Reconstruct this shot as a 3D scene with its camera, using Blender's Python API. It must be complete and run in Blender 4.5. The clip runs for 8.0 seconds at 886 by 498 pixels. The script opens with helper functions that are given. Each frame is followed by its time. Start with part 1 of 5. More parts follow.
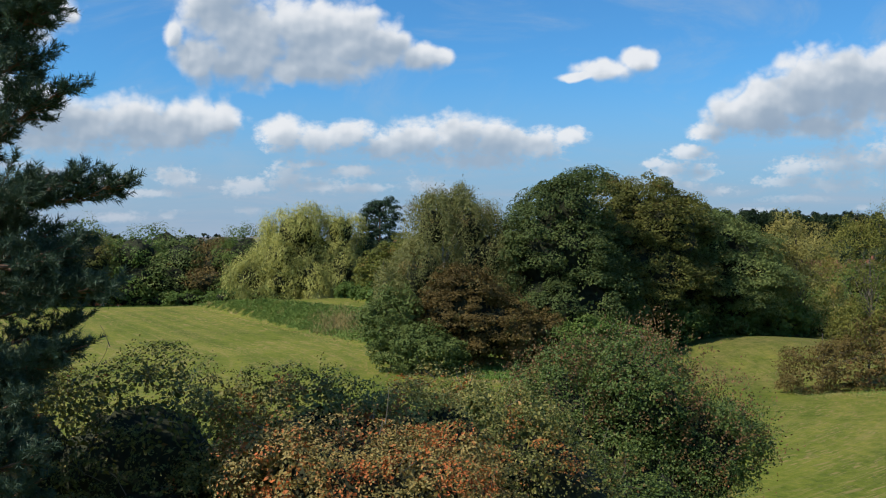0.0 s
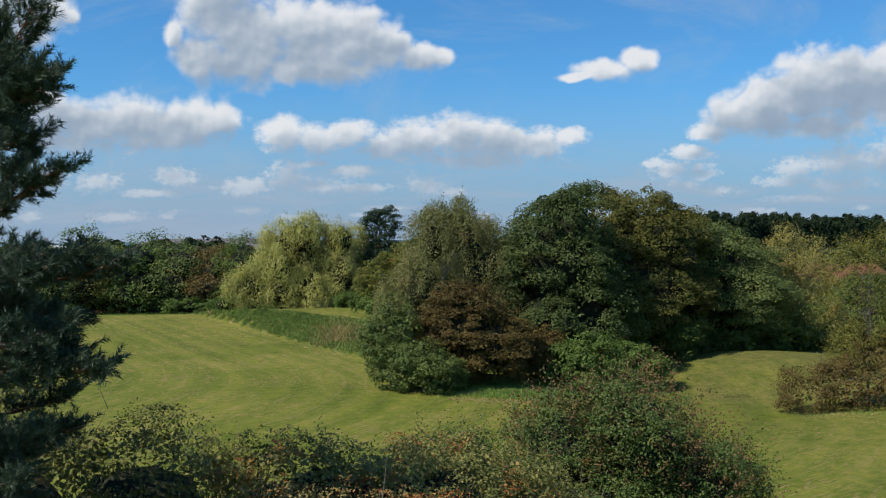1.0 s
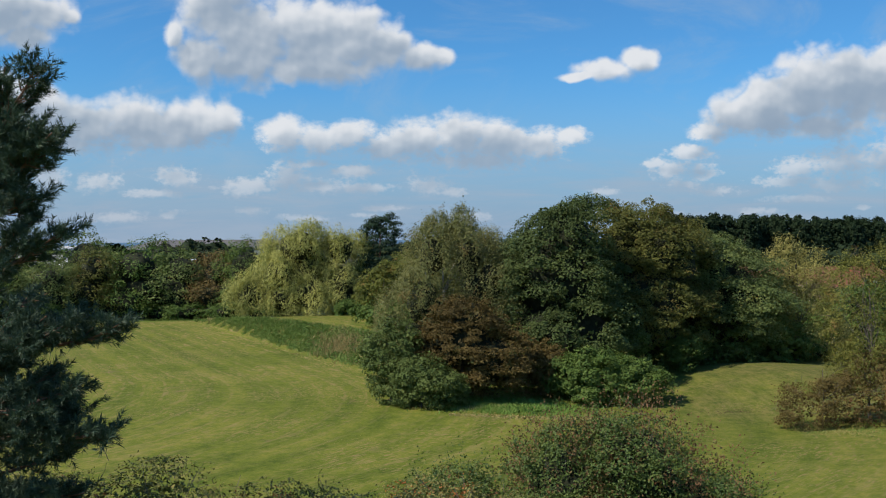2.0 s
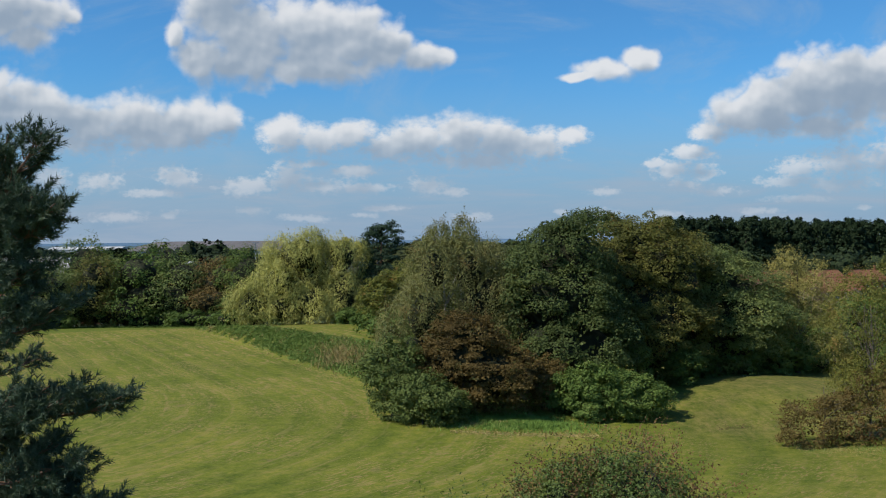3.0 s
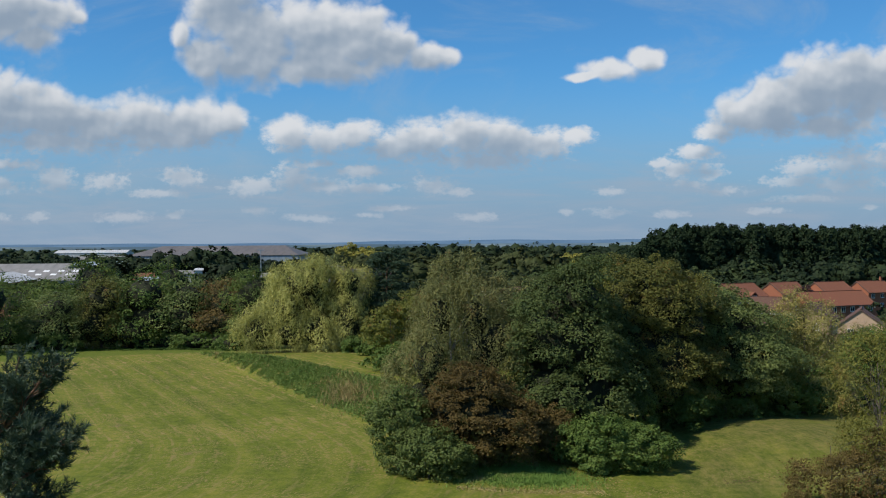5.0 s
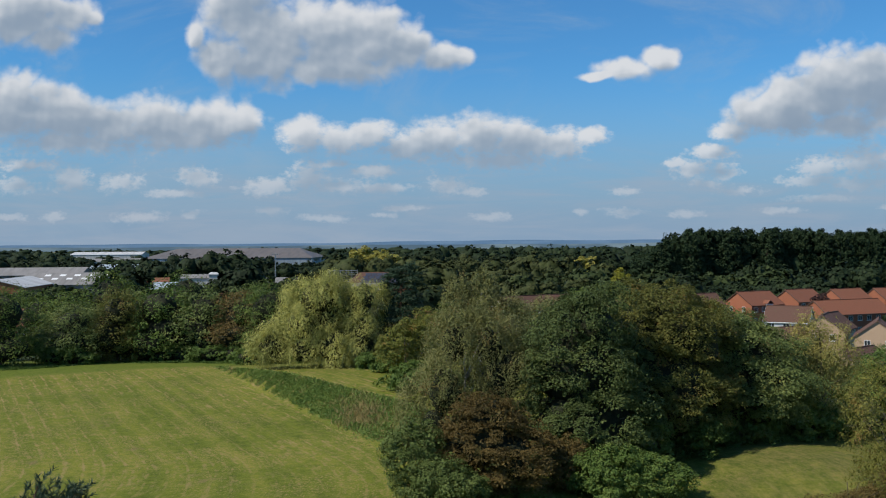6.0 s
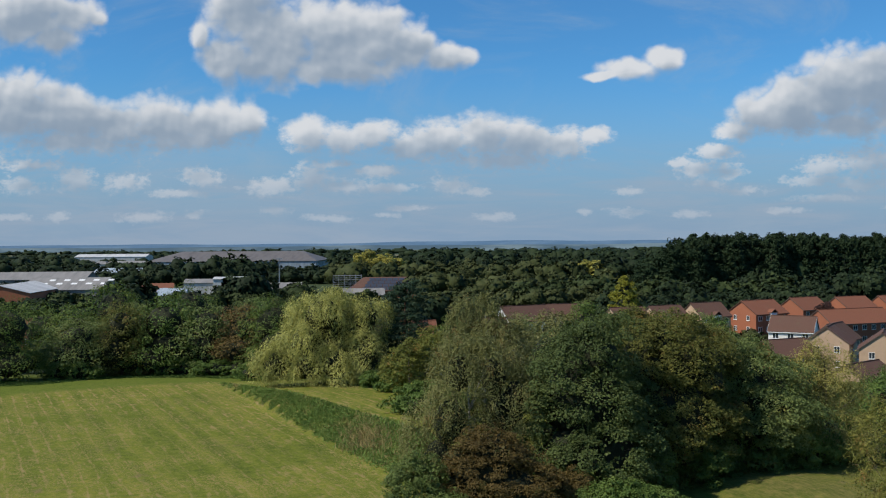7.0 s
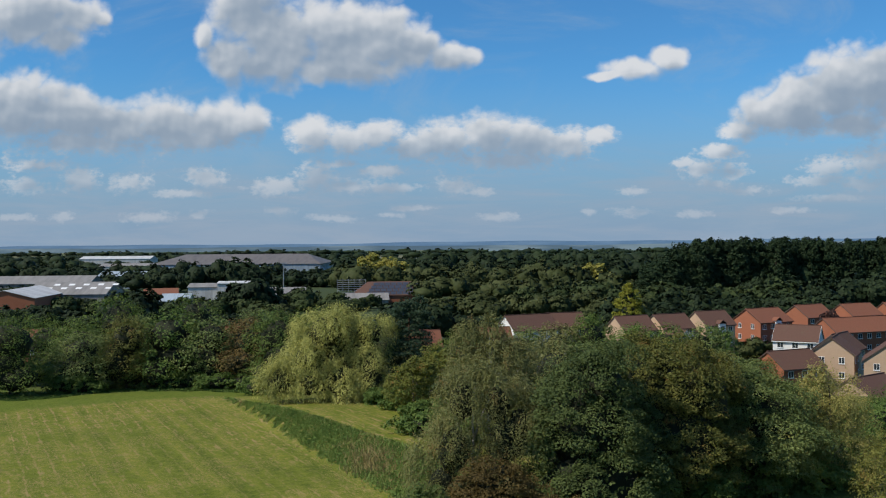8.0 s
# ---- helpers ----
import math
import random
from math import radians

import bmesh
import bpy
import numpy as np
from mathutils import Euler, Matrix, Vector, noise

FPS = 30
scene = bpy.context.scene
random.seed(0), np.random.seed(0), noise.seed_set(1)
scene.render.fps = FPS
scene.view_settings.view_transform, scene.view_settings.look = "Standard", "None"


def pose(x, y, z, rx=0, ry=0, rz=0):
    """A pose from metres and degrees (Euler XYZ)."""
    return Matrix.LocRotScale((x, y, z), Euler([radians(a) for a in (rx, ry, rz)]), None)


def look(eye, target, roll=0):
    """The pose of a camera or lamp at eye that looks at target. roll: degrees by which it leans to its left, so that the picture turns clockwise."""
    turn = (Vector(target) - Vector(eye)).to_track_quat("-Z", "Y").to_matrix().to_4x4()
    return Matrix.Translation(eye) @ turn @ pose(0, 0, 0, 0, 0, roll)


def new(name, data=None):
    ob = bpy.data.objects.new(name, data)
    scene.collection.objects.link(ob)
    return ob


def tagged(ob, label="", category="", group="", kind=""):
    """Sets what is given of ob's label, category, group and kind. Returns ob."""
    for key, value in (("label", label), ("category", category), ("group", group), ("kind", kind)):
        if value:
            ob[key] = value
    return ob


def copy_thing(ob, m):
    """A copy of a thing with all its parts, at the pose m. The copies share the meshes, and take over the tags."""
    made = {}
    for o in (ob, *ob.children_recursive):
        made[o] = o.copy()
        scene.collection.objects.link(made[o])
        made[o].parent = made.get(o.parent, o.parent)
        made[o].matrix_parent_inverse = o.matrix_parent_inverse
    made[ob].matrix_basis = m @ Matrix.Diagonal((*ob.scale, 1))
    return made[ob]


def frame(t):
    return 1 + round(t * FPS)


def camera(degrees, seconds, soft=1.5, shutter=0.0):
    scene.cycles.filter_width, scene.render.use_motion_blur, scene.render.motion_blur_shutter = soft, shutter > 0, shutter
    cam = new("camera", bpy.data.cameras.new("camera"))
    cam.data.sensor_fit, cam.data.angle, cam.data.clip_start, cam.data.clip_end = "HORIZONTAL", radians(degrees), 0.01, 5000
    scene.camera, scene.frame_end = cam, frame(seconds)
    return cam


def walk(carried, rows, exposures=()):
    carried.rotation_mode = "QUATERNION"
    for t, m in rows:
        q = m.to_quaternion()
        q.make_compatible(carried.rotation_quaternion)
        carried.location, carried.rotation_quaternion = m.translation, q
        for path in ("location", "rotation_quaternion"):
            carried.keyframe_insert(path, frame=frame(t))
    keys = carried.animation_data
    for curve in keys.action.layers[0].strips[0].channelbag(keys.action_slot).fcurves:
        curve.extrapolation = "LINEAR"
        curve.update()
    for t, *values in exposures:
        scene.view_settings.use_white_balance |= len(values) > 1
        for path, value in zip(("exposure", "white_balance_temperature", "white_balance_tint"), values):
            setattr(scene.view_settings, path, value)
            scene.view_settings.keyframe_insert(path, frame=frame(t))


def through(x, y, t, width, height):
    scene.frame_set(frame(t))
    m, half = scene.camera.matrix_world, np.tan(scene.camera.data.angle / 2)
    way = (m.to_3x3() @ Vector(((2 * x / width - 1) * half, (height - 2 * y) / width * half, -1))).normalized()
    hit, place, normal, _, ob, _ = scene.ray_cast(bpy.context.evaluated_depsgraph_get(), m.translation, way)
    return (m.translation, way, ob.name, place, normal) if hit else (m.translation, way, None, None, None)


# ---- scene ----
cam = camera(49.7, 8.0, soft=1.1)
PATH = [  # seconds, x, height, yaw
    (0.0, 0.00, 7.60, 0.00), (0.5, 0.03, 8.11, 0.00), (1.0, 0.05, 8.66, 0.00), (1.5, 0.06, 9.15, 0.02),
    (3.0, 0.04, 10.51, 0.09), (3.5, 0.03, 11.26, 0.14), (4.0, 0.03, 12.04, 0.20), (4.5, 0.02, 12.85, 0.29),
    (5.0, 0.00, 13.70, 0.39), (5.2, 0.00, 14.07, 0.74), (6.3, 0.00, 16.24, 1.28), (6.5, 0.00, 16.71, 1.34),
    (7.0, 0.00, 17.67, 1.46), (7.5, 0.00, 18.62, 1.57), (8.0, 0.00, 19.60, 1.70),
]
walk(cam, [(t, pose(x, 0, z, 90 - 0.30, 0.42, yaw)) for t, x, z, yaw in PATH], [(0.0, 0.16), (0.5, 0.11), (1.0, 0.09), (1.5, 0.08), (3.0, 0.02), (5.0, -0.07), (6.5, -0.09), (8.0, -0.10)])

# ---- world and sun ----
SUN_AZ, SUN_EL = 115.0, 49.0  # degrees to the left of ahead, and up
sun_way = Vector((-math.sin(radians(SUN_AZ)) * math.cos(radians(SUN_EL)), math.cos(radians(SUN_AZ)) * math.cos(radians(SUN_EL)), math.sin(radians(SUN_EL))))
sun = new("sun", bpy.data.lights.new("sun", "SUN"))
sun.data.energy, sun.data.angle, sun.data.color = 5.0, radians(0.53), (1.0, 0.93, 0.81)
sun.matrix_world = look(sun_way * 100, (0, 0, 0))

world = bpy.data.worlds.new("sky")
scene.world = world
world.use_nodes = True


class Nodes:
    """A short way to write node trees."""

    def __init__(self, tree):
        self.tree = tree

    def add(self, kind, **settings):
        node = self.tree.nodes.new(kind)
        for key, value in settings.items():
            if key == "operation":
                node.operation = value
            elif key == "data_type":
                node.data_type = value
            elif key == "blend_type":
                node.blend_type = value
        return node

    def put(self, socket, value):
        if isinstance(value, bpy.types.NodeSocket):
            self.tree.links.new(value, socket)
        elif value is not None:
            socket.default_value = value

    def math(self, operation, a, b=None, c=None, clamp=False):
        node = self.add("ShaderNodeMath", operation=operation)
        node.use_clamp = clamp
        for socket, value in zip(node.inputs, (a, b, c)):
            self.put(socket, value)
        return node.outputs[0]

    def vec(self, operation, a, b=None):
        node = self.add("ShaderNodeVectorMath", operation=operation)
        self.put(node.inputs[0], a)
        self.put(node.inputs[1], b)
        return node.outputs["Value" if operation in ("LENGTH", "DOT_PRODUCT") else "Vector"]

    def noise(self, vector, scale, detail=3.0, rough=0.55, distortion=0.0):
        node = self.add("ShaderNodeTexNoise")
        self.put(node.inputs["Vector"], vector)
        node.inputs["Scale"].default_value = scale
        node.inputs["Detail"].default_value = detail
        node.inputs["Roughness"].default_value = rough
        node.inputs["Distortion"].default_value = distortion
        return node.outputs["Fac"]

    def step(self, value, low, high, a=0.0, b=1.0):
        node = self.add("ShaderNodeMapRange")
        node.interpolation_type = "SMOOTHSTEP"
        for socket, v in zip(node.inputs[:5], (value, low, high, a, b)):
            self.put(socket, v)
        return node.outputs[0]

    def mix(self, fac, a, b, blend="MIX"):
        node = self.add("ShaderNodeMix", data_type="RGBA", blend_type=blend)
        node.clamp_factor = True
        self.put(node.inputs[0], fac)
        for socket, v in ((node.inputs[6], a), (node.inputs[7], b)):
            self.put(socket, (*v, 1) if isinstance(v, tuple) and len(v) == 3 else v)
        return node.outputs[2]

    def ramp(self, fac, stops):
        node = self.add("ShaderNodeValToRGB")
        band = node.color_ramp
        while len(band.elements) < len(stops):
            band.elements.new(0.5)
        for element, (place, colour) in zip(band.elements, stops):
            element.position, element.color = place, (*colour, 1)
        self.put(node.inputs[0], fac)
        return node.outputs[0]

    def xyz(self, x, y, z):
        node = self.add("ShaderNodeCombineXYZ")
        for socket, v in zip(node.inputs, (x, y, z)):
            self.put(socket, v)
        return node.outputs[0]

    def split(self, vector):
        node = self.add("ShaderNodeSeparateXYZ")
        self.put(node.inputs[0], vector)
        return node.outputs


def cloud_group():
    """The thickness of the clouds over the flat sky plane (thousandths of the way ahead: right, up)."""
    group = bpy.data.node_groups.new("cloud_field", "ShaderNodeTree")
    group.interface.new_socket("Place", in_out="INPUT", socket_type="NodeSocketVector")
    group.interface.new_socket("Rough", in_out="INPUT", socket_type="NodeSocketFloat")
    group.interface.new_socket("Thickness", in_out="OUTPUT", socket_type="NodeSocketFloat")
    n = Nodes(group)
    given = n.add("NodeGroupInput")
    place = given.outputs[0]
    out = n.add("NodeGroupOutput")
    warp = n.add("ShaderNodeTexNoise")
    n.put(warp.inputs["Vector"], place)
    warp.inputs["Scale"].default_value, warp.inputs["Detail"].default_value = 0.022, 1.0
    shift = n.vec("MULTIPLY", n.vec("SUBTRACT", warp.outputs["Color"], (0.5, 0.5, 0.5)), (9.0, 8.0, 0.0))
    bent = n.vec("ADD", n.vec("ADD", place, (-2.0, 4.0, 0.0)), shift)
    field = None

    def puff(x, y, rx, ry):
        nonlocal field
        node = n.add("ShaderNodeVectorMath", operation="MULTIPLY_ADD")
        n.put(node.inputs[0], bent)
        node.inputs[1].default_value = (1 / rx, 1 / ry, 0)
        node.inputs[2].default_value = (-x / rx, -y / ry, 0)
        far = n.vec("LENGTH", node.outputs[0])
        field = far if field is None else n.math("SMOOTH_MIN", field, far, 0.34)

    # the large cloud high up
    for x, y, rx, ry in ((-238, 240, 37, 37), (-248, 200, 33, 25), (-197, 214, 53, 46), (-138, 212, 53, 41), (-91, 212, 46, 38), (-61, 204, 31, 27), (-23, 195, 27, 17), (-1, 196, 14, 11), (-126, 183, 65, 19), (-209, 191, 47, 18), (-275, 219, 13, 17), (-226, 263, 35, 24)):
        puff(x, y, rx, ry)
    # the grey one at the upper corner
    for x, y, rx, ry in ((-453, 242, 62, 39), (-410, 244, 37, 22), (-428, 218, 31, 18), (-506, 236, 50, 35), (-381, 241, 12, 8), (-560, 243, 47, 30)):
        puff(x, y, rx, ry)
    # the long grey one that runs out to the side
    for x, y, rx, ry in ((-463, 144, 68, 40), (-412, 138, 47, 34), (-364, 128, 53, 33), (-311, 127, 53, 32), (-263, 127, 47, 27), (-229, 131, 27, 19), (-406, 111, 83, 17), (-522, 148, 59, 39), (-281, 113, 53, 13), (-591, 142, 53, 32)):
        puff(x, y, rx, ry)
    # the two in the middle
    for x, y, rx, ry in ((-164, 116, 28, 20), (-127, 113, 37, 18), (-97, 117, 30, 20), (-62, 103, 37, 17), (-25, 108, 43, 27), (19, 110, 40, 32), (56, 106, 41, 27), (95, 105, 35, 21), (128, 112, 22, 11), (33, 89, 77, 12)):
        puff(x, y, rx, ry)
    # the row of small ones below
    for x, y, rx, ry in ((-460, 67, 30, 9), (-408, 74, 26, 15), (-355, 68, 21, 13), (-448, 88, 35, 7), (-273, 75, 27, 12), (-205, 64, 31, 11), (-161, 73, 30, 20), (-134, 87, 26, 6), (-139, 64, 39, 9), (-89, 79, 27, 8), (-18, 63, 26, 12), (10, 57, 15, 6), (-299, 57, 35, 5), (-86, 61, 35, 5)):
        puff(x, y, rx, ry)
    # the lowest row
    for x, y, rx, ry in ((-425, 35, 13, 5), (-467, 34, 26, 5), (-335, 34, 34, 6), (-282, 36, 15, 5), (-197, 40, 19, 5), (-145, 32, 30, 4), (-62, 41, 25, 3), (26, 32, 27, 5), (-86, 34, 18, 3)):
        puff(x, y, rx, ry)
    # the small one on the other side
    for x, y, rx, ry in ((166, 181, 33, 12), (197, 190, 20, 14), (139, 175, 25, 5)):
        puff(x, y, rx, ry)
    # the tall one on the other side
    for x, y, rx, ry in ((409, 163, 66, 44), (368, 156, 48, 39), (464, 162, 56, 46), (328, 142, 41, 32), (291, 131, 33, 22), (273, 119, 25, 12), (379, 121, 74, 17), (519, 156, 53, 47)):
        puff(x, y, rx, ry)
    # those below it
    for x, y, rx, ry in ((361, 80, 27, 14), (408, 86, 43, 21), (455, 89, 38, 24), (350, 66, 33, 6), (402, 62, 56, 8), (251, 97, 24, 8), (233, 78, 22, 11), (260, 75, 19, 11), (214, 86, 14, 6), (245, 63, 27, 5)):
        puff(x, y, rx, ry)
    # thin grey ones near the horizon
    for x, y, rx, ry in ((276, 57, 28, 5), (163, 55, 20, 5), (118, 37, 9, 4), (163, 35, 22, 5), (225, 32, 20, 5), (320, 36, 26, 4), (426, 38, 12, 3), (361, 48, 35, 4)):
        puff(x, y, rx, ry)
    plain = n.math("SUBTRACT", n.noise(bent, 0.026, 4.0, 0.46), 0.5)
    round_tops = n.math("SUBTRACT", n.math("MULTIPLY", n.math("ABSOLUTE", n.math("SUBTRACT", n.noise(bent, 0.034, 3.0, 0.42), 0.5)), 2.0), 0.2)
    lumps = n.math("ADD", n.math("MULTIPLY", plain, 0.8), n.math("MULTIPLY", round_tops, 0.55))
    tufts = n.math("SUBTRACT", n.noise(place, 0.011, 2.0, 0.5), 0.5)
    shred = n.math("MULTIPLY", n.math("SUBTRACT", n.noise(n.vec("MULTIPLY", place, (1.0, 1.5, 0.0)), 0.12, 5.0, 0.62), 0.5), n.step(n.split(place)[1], 60.0, 150.0, 1.7, 0.14))
    rough = n.math("ADD", n.math("MULTIPLY", n.math("ADD", lumps, shred), 1.25), n.math("MULTIPLY", tufts, 0.45))
    n.put(out.inputs[0], n.math("ADD", n.math("SUBTRACT", 1.0, field), n.math("MULTIPLY", rough, given.outputs[1])))
    return group


def build_sky():
    n = Nodes(world.node_tree)
    world.node_tree.nodes.clear()
    sky = n.add("ShaderNodeTexSky")
    sky.sky_type, sky.sun_disc = "NISHITA", False
    sky.sun_elevation, sky.sun_rotation = radians(SUN_EL), radians(-SUN_AZ)
    sky.air_density, sky.dust_density, sky.ozone_density, sky.altitude = 1.0, 0.3, 3.0, 60
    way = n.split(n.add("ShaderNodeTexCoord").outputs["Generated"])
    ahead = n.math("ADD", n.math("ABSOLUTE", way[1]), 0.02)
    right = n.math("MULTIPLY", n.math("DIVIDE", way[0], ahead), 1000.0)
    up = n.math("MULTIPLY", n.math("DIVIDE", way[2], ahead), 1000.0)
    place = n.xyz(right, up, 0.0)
    field = cloud_group()

    def thick(at, rough=1.0):
        node = n.tree.nodes.new("ShaderNodeGroup")
        node.node_tree = field
        n.put(node.inputs[0], at)
        node.inputs[1].default_value = rough
        return node.outputs[0]

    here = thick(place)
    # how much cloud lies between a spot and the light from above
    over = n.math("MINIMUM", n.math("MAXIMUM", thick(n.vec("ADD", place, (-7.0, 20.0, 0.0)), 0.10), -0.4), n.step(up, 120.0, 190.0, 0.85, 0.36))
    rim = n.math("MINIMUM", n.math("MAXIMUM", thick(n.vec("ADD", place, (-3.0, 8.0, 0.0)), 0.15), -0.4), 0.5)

    def billow(at):
        bulk = n.noise(at, 0.018, 3.0, 0.45)
        return n.math("ADD", bulk, n.math("MULTIPLY", n.noise(at, 0.05, 3.0, 0.5), 0.08))

    bulge = n.math("SUBTRACT", billow(place), billow(n.vec("ADD", place, (-4.0, 7.0, 0.0))))
    shade = n.math("ADD", n.math("MULTIPLY", over, 0.60), n.math("MULTIPLY", rim, 0.42))
    light = n.math("SUBTRACT", n.math("MULTIPLY", bulge, 1.9), shade)
    light = n.step(light, -0.98, 0.28)
    edge = n.math("MULTIPLY", n.step(light, 0.15, 0.85, 0.75, 0.55), n.step(up, 40.0, 150.0, 1.7, 1.0))
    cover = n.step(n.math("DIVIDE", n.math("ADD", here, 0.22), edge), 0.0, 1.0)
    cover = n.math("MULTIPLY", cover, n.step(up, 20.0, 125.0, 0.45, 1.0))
    cloud = n.ramp(light, [(0.0, (2.6, 3.4, 4.45)), (0.3, (3.1, 3.85, 4.8)), (0.55, (4.05, 4.7, 5.5)), (0.78, (5.4, 5.9, 6.5)), (1.0, (7.4, 7.6, 7.9))])
    cloud = n.mix(n.step(up, 110.0, 40.0, 0.0, 0.45), cloud, (4.0, 4.6, 5.5))
    # thin haze and bands of far cloud towards the horizon
    band = n.noise(n.vec("MULTIPLY", place, (0.007, 0.055, 0.0)), 1.0, 6.0, 0.60, 0.5)
    low = n.math("MULTIPLY", n.step(up, 130.0, 30.0), n.step(band, 0.38, 0.70))
    wisp = n.math("MULTIPLY", n.step(n.noise(n.vec("MULTIPLY", place, (0.006, 0.012, 0.0)), 1.0, 6.0, 0.62, 0.8), 0.46, 0.78), 0.42)
    veil = n.step(up, 190.0, 0.0, 0.0, 0.95)
    clear = n.mix(1.0, sky.outputs[0], (0.42, 0.92, 1.27), "MULTIPLY")
    hazy = n.mix(veil, clear, (2.55, 3.6, 5.1))
    hazy = n.mix(wisp, hazy, (3.5, 4.5, 5.6))
    hazy = n.mix(n.math("MULTIPLY", low, 0.62), hazy, (3.45, 4.2, 5.25))
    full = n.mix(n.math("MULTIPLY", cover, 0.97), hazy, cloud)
    back = n.add("ShaderNodeBackground")
    n.put(back.inputs[0], full)
    back.inputs[1].default_value = 0.1
    n.put(n.add("ShaderNodeOutputWorld").inputs[0], back.outputs[0])


build_sky()

# ---- materials ----


def material(name):
    m = bpy.data.materials.new(name)
    m.use_nodes = True
    m.node_tree.nodes.clear()
    n = Nodes(m.node_tree)
    out = n.add("ShaderNodeOutputMaterial")
    return m, n, out


def surface(n, out, colour, rough=0.8, bump=None, strength=0.3, distance=0.02, specular=0.3, metal=0.0):
    node = n.add("ShaderNodeBsdfPrincipled")
    n.put(node.inputs["Base Color"], (*colour, 1) if isinstance(colour, tuple) else colour)
    n.put(node.inputs["Roughness"], rough)
    node.inputs["Specular IOR Level"].default_value = specular
    node.inputs["Metallic"].default_value = metal
    if bump is not None:
        b = n.add("ShaderNodeBump")
        b.inputs["Strength"].default_value, b.inputs["Distance"].default_value = strength, distance
        n.put(b.inputs["Height"], bump)
        n.put(node.inputs["Normal"], b.outputs[0])
    n.put(out.inputs[0], node.outputs[0])
    return node


def leaf_material(name, dark, mid, light, odd=None, odd_share=0.1, through=0.25, gloss=0.16, patch=0.25, vary=0.5):
    """Leaves: each its own shade, with drifts of colour through the crown; odd is the colour of the turning leaves or berries."""
    m, n, out = material(name)
    each = n.add("ShaderNodeNewGeometry").outputs["Random Per Island"]
    place = n.add("ShaderNodeTexCoord").outputs["Object"]
    drift = n.noise(place, patch, 2.0)
    spray = n.math("MULTIPLY", n.math("SUBTRACT", n.noise(place, patch * 6.0, 2.0), 0.5), 0.7)
    fac = n.math("ADD", n.math("MULTIPLY", n.math("SUBTRACT", each, 0.5), vary * 0.6), n.math("ADD", drift, spray), clamp=True)
    colour = n.ramp(fac, [(0.1, dark), (0.5, mid), (0.95, light)])
    if odd:
        spots = n.noise(place, patch * 2.5, 3.0, 0.6)
        turned = n.math("MULTIPLY", n.step(spots, 0.60 - odd_share, 0.72 - odd_share), n.step(n.math("FRACT", n.math("MULTIPLY", each, 37.0)), 0.75, 0.4))
        colour = n.mix(turned, colour, odd)
    body = n.add("ShaderNodeBsdfPrincipled")
    n.put(body.inputs["Base Color"], colour)
    body.inputs["Roughness"].default_value = 0.58
    body.inputs["Specular IOR Level"].default_value = gloss
    glow = n.add("ShaderNodeBsdfTranslucent")
    n.put(glow.inputs[0], n.mix(0.5, colour, (0.16, 0.2, 0.03), "ADD") if through > 0.9 else colour)
    both = n.add("ShaderNodeMixShader")
    both.inputs[0].default_value = through
    n.put(both.inputs[1], body.outputs[0])
    n.put(both.inputs[2], glow.outputs[0])
    n.put(out.inputs[0], both.outputs[0])
    return m


def mass_material(name, dark, light, grain):
    """Foliage from afar: each crown its own tone; shade in gaps between leaf sprays is painted by noise."""
    m, n, out = material(name)
    each = n.add("ShaderNodeNewGeometry").outputs["Random Per Island"]
    place = n.add("ShaderNodeTexCoord").outputs["Object"]
    spray = n.noise(place, grain * 1.2, 5.0, 0.62)
    drift = n.noise(place, 0.05, 3.0)
    fac = n.math("ADD", n.math("MULTIPLY", n.math("SUBTRACT", spray, 0.5), 1.1), n.math("ADD", n.math("MULTIPLY", each, 0.30), n.math("MULTIPLY", drift, 0.75)), clamp=True)
    colour = n.ramp(fac, [(0.15, tuple(v * 0.7 for v in dark)), (0.42, dark), (0.95, light)])
    surface(n, out, colour, 0.7, None, 1.0, 1.2, 0.12)
    return m


def bark_material(name, dark, light):
    m, n, out = material(name)
    place = n.add("ShaderNodeTexCoord").outputs["Object"]
    grain = n.noise(n.vec("MULTIPLY", place, (9.0, 9.0, 1.6)), 1.0, 5.0, 0.65)
    moss = n.noise(place, 1.3, 3.0)
    colour = n.mix(n.step(moss, 0.55, 0.75, 0.0, 0.35), n.ramp(grain, [(0.3, dark), (0.7, light)]), (0.09, 0.10, 0.05))
    surface(n, out, colour, 0.9, grain, 0.6, 0.03)
    return m


